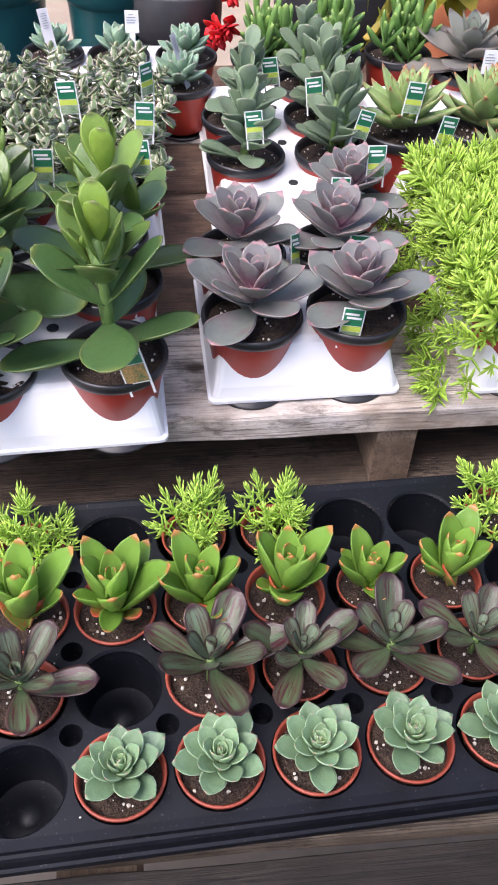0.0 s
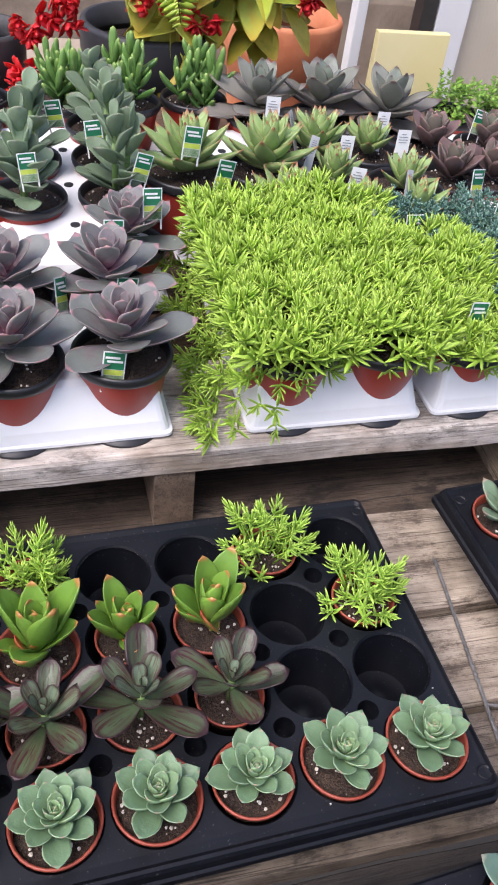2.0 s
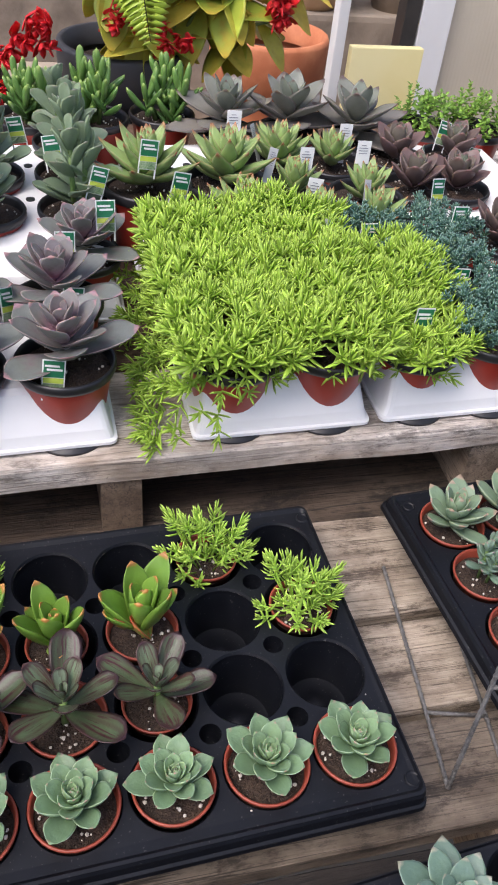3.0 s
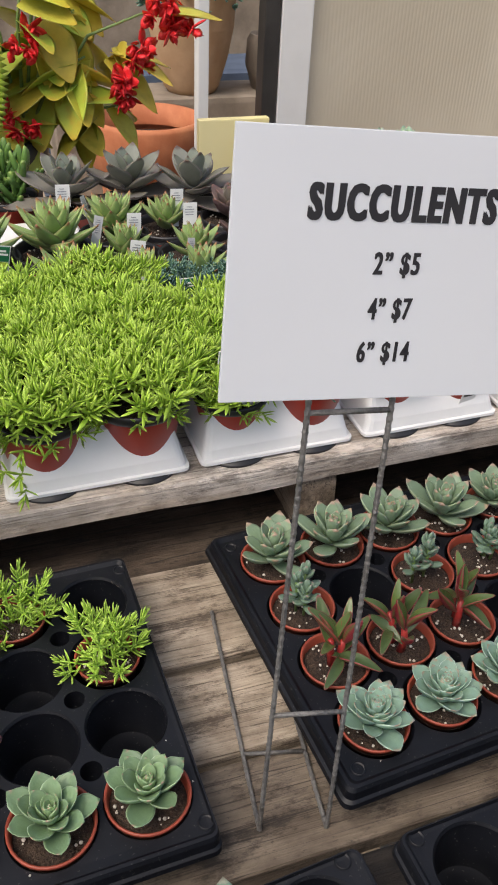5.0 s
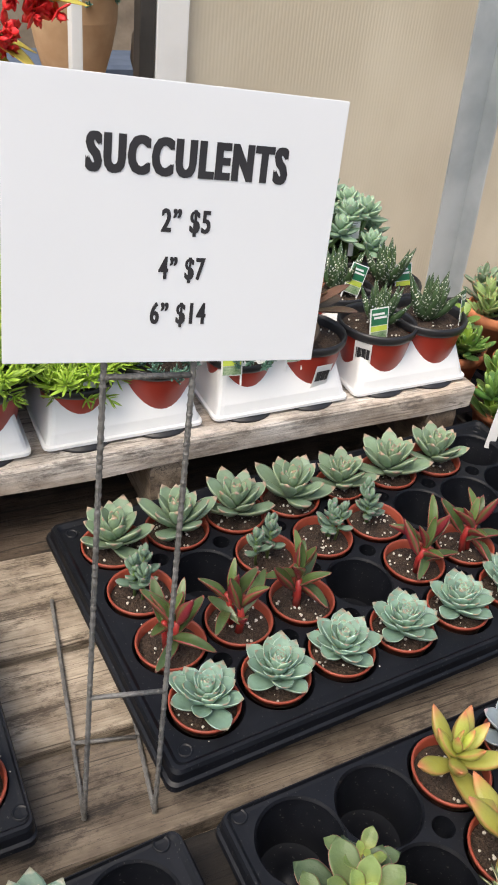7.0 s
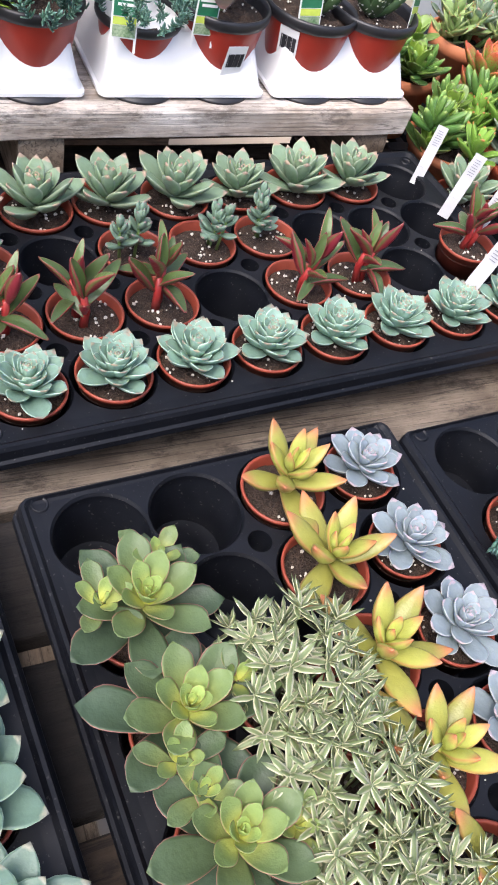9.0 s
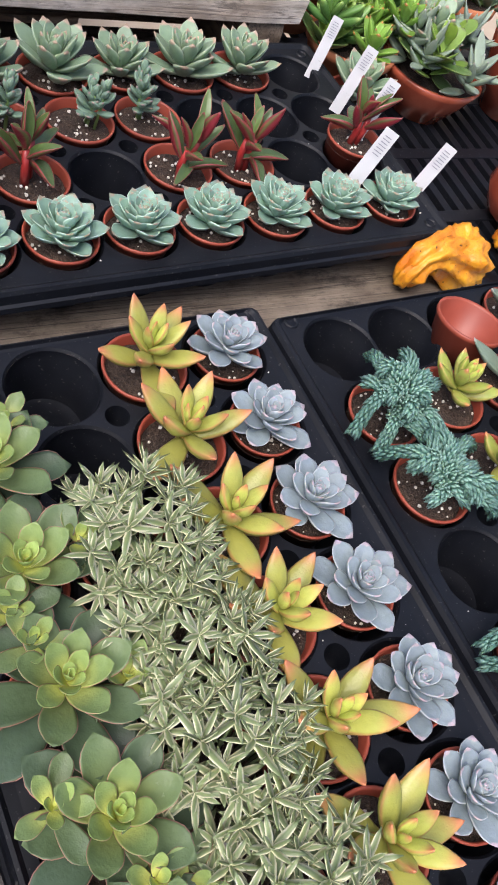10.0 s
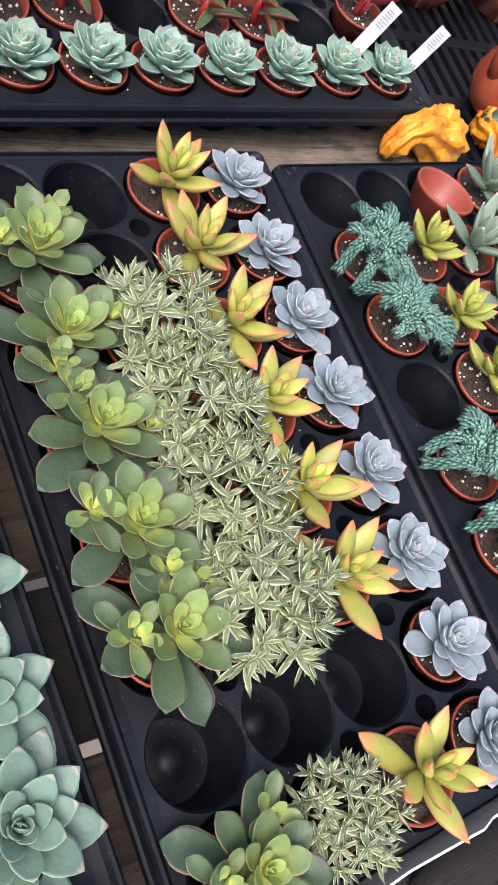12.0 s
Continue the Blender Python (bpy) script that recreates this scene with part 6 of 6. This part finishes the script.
def plant_tag(style, x, y, z, yaw=0.0, back=12.0, roll=0.0, s=1.0):
    """A plastic tag: its card's middle stands at x, y, z."""
    m = pose(x, y, z) @ pose(0, 0, 0, 0, 0, yaw) @ pose(0, 0, 0, -back, roll, 0) @ Matrix.Scale(s, 4)
    if style in TAGS:
        return copy_thing(TAGS[style], m @ Matrix.Scale(1 / TAGS[style].scale.x, 4))
    green = style in ("green", "photo")
    e = thing("plant_tag", "plastic plant tag printed green and white, stuck in a pot" if green else "white plastic plant tag with small grey print", "plant tag", m, "plant tags")
    if green:
        bar(e, "card", 0.028, 0.044, 0, 0, M["card"], 0.0)
        bar(e, "green_panel", 0.0245, 0.022, 0, 0.0095, M["print"])
        bar(e, "title_bar", 0.018, 0.0028, -0.002, 0.014, M["card"], 0.0012)
        bar(e, "title_bar", 0.019, 0.0028, 0.001, 0.009, M["card"], 0.0012)
        if style == "photo":
            bar(e, "picture", 0.0245, 0.0185, 0, -0.0115, M["photo"])
        else:
            bar(e, "lime_panel", 0.0245, 0.007, 0, -0.006, M["lime_print"])
            bar(e, "picture", 0.0245, 0.0105, 0, -0.0155, M["photo_green"])
        for sx in (-0.0125, 0.0125):
            bar(e, "prong", 0.0025, 0.014, sx, -0.028, M["card"], 0.0)
    elif style == "white":
        bar(e, "card", 0.024, 0.036, 0, 0, M["card"], 0.0)
        for k, w in enumerate((0.008, 0.015, 0.016, 0.014)):
            bar(e, "print_line", w, 0.0009, -0.001, 0.011 - 0.0042 * k, M["grey_print"])
        bar(e, "stake", 0.010, 0.03, 0, -0.032, M["card"], 0.0)
    else:
        bar(e, "card", 0.0155, 0.058, 0, 0, M["stake_card"], 0.0)
        for k, w in enumerate((0.009, 0.011, 0.010, 0.011, 0.0105, 0.011, 0.009)):
            bar(e, "print_line", w * 0.8, 0.0007, 0, 0.022 - 0.0032 * k, M["grey_print"])
        bar(e, "stake", 0.0150, 0.026, 0, -0.0421, M["stake_card"], 0.0)
    TAGS[style] = e
    return e


M["photo_green"] = plain_mat("green_photo_print", (0.10, 0.20, 0.08), (0.38, 0.46, 0.30), 0.35, 420, bumps=0.0)
tag_rng = random.Random(21)
for x, y, z, yaw, roll in ((-0.18, 1.019, 0.247, -8, -6), (-0.094, 0.99, 0.236, 5, 4), (-0.09, 1.087, 0.241, 50, 3), (-0.1, 0.918, 0.225, -8, -8), (-0.204, 0.918, 0.217, 8, 4),
                           (0.075, 1.184, 0.213, -15, -12), (0.035, 1.015, 0.216, 0, -6), (0.118, 1.087, 0.226, 5, -5), (0.169, 1.019, 0.215, 10, 18), (0.171, 0.947, 0.204, 8, 3),
                           (0.121, 0.9, 0.19, 5, 4), (0.123, 0.8, 0.18, 0, 6), (0.097, 0.688, 0.17, -5, 6), (0.057, 0.8, 0.181, 55, 20), (0.234, 1.044, 0.237, 5, 8), (0.267, 1, 0.214, 15, 15),
                           (0.38, 0.952, 0.192, 35, 12), (0.486, 0.903, 0.192, -5, -3), (0.612, 0.922, 0.204, 5, 4), (0.7, 1.184, 0.213, 10, 18), (0.642, 1.116, 0.203, 60, 10), (0.626, 1.019, 0.195, 20, 8),
                           (0.563, 0.8, 0.185, 5, 8), (0.473, 0.7, 0.199, 10, 10), (0.748, 1.165, 0.18, 10, 14), (0.874, 0.8, 0.197, -10, 20), (0.965, 0.82, 0.18, 0, -2), (0.844, 0.69, 0.19, 0, -3), (0.982, 0.71, 0.191, 40, 14), (0.65, 0.68, 0.175, 0, 4), (0.73, 0.68, 0.18, 5, 4)):
    plant_tag("green", x, y, z, yaw, tag_rng.uniform(4, 16), roll, tag_rng.uniform(0.76, 0.86) * (1.15 if y < 0.85 and x > 0.6 else 1.0))
plant_tag("photo", -0.113, 0.628, 0.181, -12, 14, -22, 0.92)
plant_tag("photo", -0.130, 0.75, 0.175, -5, 15, -14, 1.1)
for x, y, z, yaw, roll in ((0.369, 1.165, 0.222, 0, 2), (0.455, 1.087, 0.202, 4, 5), (0.536, 1.165, 0.205, 6, 5), (0.536, 1.087, 0.211, 2, 3), (0.441, 1, 0.197, 0, 10), (0.43, 0.903, 0.188, 20, 25), (-0.109, 1.378, 0.196, 0, 0), (0.923, 0.9, 0.214, 0, 3)):
    plant_tag("white", x, y, z + 0.012, yaw, 8, roll, 0.85)
for x, y, z, yaw, roll, s in ((0.515, 1, 0.199, 20, 12, 0.75), (0.399, 1.068, 0.211, 10, 20, 0.85), (0.401, 1.165, 0.211, 50, 0, 0.7), (-0.045, 1.281, 0.2, 60, -4, 0.9), (-0.234, 1.378, 0.195, 10, -8, 1.0),
                              (0.936, 0.4, 0.098, -34, 16, 0.98), (0.979, 0.47, 0.105, -34, 14, 0.86), (0.989, 0.53, 0.1, -32, 12, 0.86), (0.99, 0.6, 0.09, -30, 8, 0.80), (1.018, 0.4, 0.082, -36, 16, 0.95)):
    plant_tag("stake_tag", x, y, z, yaw, 18, roll, s)

# barcode stickers on two of the red pots
for x, y, z, yaw in ((0.765, 0.6732, 0.139, 6), (0.8280, 0.6890, 0.152, -50)):
    e = thing("barcode_sticker", "white barcode sticker on a red pot", "sticker", pose(x, y, z) @ pose(0, 0, 0, 0, 0, yaw) @ pose(0, 0, 0, 12, 0, 0))
    bar(e, "label", 0.022, 0.034, 0, 0, M["card"], 0.0)
    for k in range(9):
        bar(e, "code_bar", 0.0011 + 0.0006 * (k % 3), 0.015, -0.0078 + 0.00195 * k, 0.001, M["ink"])

# tan label stakes lying in the gap between two trays, and a torn card at the bench's front
for x, y, r in ((0.786, 0.228, 10), (0.796, 0.115, -12), (0.800, 0.0, 8), (0.805, -0.11, 14), (0.812, -0.215, -6)):
    bm = box(bmesh.new(), -0.016, 0.016, -0.009, 0.009, 0.0, 0.0012, 0.0004)
    st = thing("wood_shim", "pale wooden shim lying between two trays", "shim", pose(x, y, DECK, 0, 0, r))
    part("shim", bm, M["tan_wood"], st)


# ---- more plants on the slotted table ----
def table_pot(x, y, r, h, label, cat, leaf_key, heads, length, low, rise, seed, spread=1.0):
    e = thing("potted_succulent", label, cat, pose(x, y, tz))
    child("pot", mesh_of("pot", *lathe([(0.0, 0.0), (r * 0.72, 0.0), (r * 0.96, h * 0.8), (r * 1.04, h * 0.82), (r * 1.06, h), (r * 0.98, h), (r * 0.94, h * 0.85)], 36), M["terracotta"]), e)
    child("soil", soil_mesh(r * 0.95, seed), e, Matrix.Translation((0, 0, h * 0.9)))
    rg = random.Random(seed)
    for s in range(heads):
        a, d = rg.uniform(0, 6.28), r * spread * rg.random() ** 0.5
        zz = h + rise * rg.random()
        woody([(d * 0.4 * math.cos(a), d * 0.4 * math.sin(a), h * 0.85), (d * math.cos(a), d * math.sin(a), zz)], 0.004, 0.003, e)
        for i in range(12):
            add_leaf(e, LEAVES[leaf_key[s % len(leaf_key)]], (d * math.cos(a), d * math.sin(a), zz - 0.012 + 0.014 * i / 11), i * 2.4 + s, radians(low + (74 - low) * i / 11 + rg.uniform(-8, 8)), length * (1 - 0.35 * i / 11) * rg.uniform(0.85, 1.15), 0, i / 11)


table_pot(1.075, 0.665, 0.055, 0.060, "green jade-like succulent crowded with oval leaves", "succulent", ("campfire", "gollum", "jade"), 12, 0.044, 22, 0.045, 31, 1.1)
table_pot(1.165, 0.735, 0.055, 0.070, "green succulent with orange-tipped upright leaves", "succulent", ("campfire", "campfire_old", "gollum"), 11, 0.050, 26, 0.04, 32, 1.1)
table_pot(1.060, 0.800, 0.050, 0.085, "succulent with yellow-edged rounded leaves", "succulent", ("gollum", "jade"), 9, 0.042, 10, 0.03, 33)
table_pot(1.200, 0.865, 0.050, 0.095, "pale green rosettes crowded in a clay pot", "echeveria", ("agavoides", "graptov"), 13, 0.036, 14, 0.04, 34)
table_pot(1.300, 0.770, 0.055, 0.080, "mixed green succulents in a clay pot", "succulent", ("gollum", "paddle"), 10, 0.045, 22, 0.05, 35)


# ---- the bench's front edge ----
cv, cf = [], []
for i in range(13):
    f = i / 12
    px, py = 0.60 + 0.245 * f, -0.313 + 0.013 * f
    top = DECK + (0.040, 0.046, 0.044, 0.036)[i % 4] + 0.003 * math.sin(i * 2.3)
    for off, zz in ((0.0, DECK), (-0.003, top), (-0.0015, top), (0.0015, DECK)):
        cv.append((px, py + off, zz))
for i in range(12):
    for k in range(4):
        a, b = i * 4 + k, i * 4 + (k + 1) % 4
        cf.append((a, b, b + 4, a + 4))
cf += [(0, 1, 2, 3), (51, 50, 49, 48)]
strip = thing("card_strip", "torn strip of white card standing along the tray", "card")
child("strip", mesh_of("strip", cv, cf, M["card"], smooth=False), strip)
gourd(0.648, -0.346, DECK, 30, 0.42, "small yellow gourd lying at the bench's front edge")

# a weathered branch lying before the card
rg = random.Random(17)
bv, bf = tube([(0.868 - 0.021 * i, -0.334 - 0.006 * math.sin(i * 0.7) - 0.00035 * max(0, i - 5) ** 2, DECK + 0.0175 + 0.004 * math.sin(i * 0.9 + 1.0)) for i in range(10)], 0.0150, 0.0180, 14)
bv = [(x, y + rg.uniform(-0.0014, 0.0014), max(DECK, z + rg.uniform(-0.0016, 0.0016))) for x, y, z in bv]
branch = thing("driftwood", "weathered grey-brown branch lying along the bench's front edge", "driftwood")
child("branch", mesh_of("branch", bv, bf, M["wood_dark"]), branch)
e = thing("potted_succulent", "glossy green succulent in a dark round bowl", "succulent", pose(0.800, -0.398, DECK) @ Matrix.Scale(0.72, 4))
child("bowl", mesh_of("bowl", *lathe([(0.0, 0.0), (0.045, 0.0), (0.065, 0.03), (0.068, 0.055), (0.064, 0.058), (0.060, 0.052)], 36), M["dark_pot"]), e)
child("soil", soil_mesh(0.060, 2), e, Matrix.Translation((0, 0, 0.048)))
rg = random.Random(8)
for s in range(5):
    a, d = rg.uniform(0, 6.28), rg.uniform(0.01, 0.05)
    for i in range(9):
        add_leaf(e, LEAVES["jade"], (d * math.cos(a), d * math.sin(a), 0.060 + 0.03 * rg.random()), i * 2.4 + s, radians(18 + 52 * i / 8), 0.058 * rg.uniform(0.8, 1.1), 0, 0.4 * i / 8)
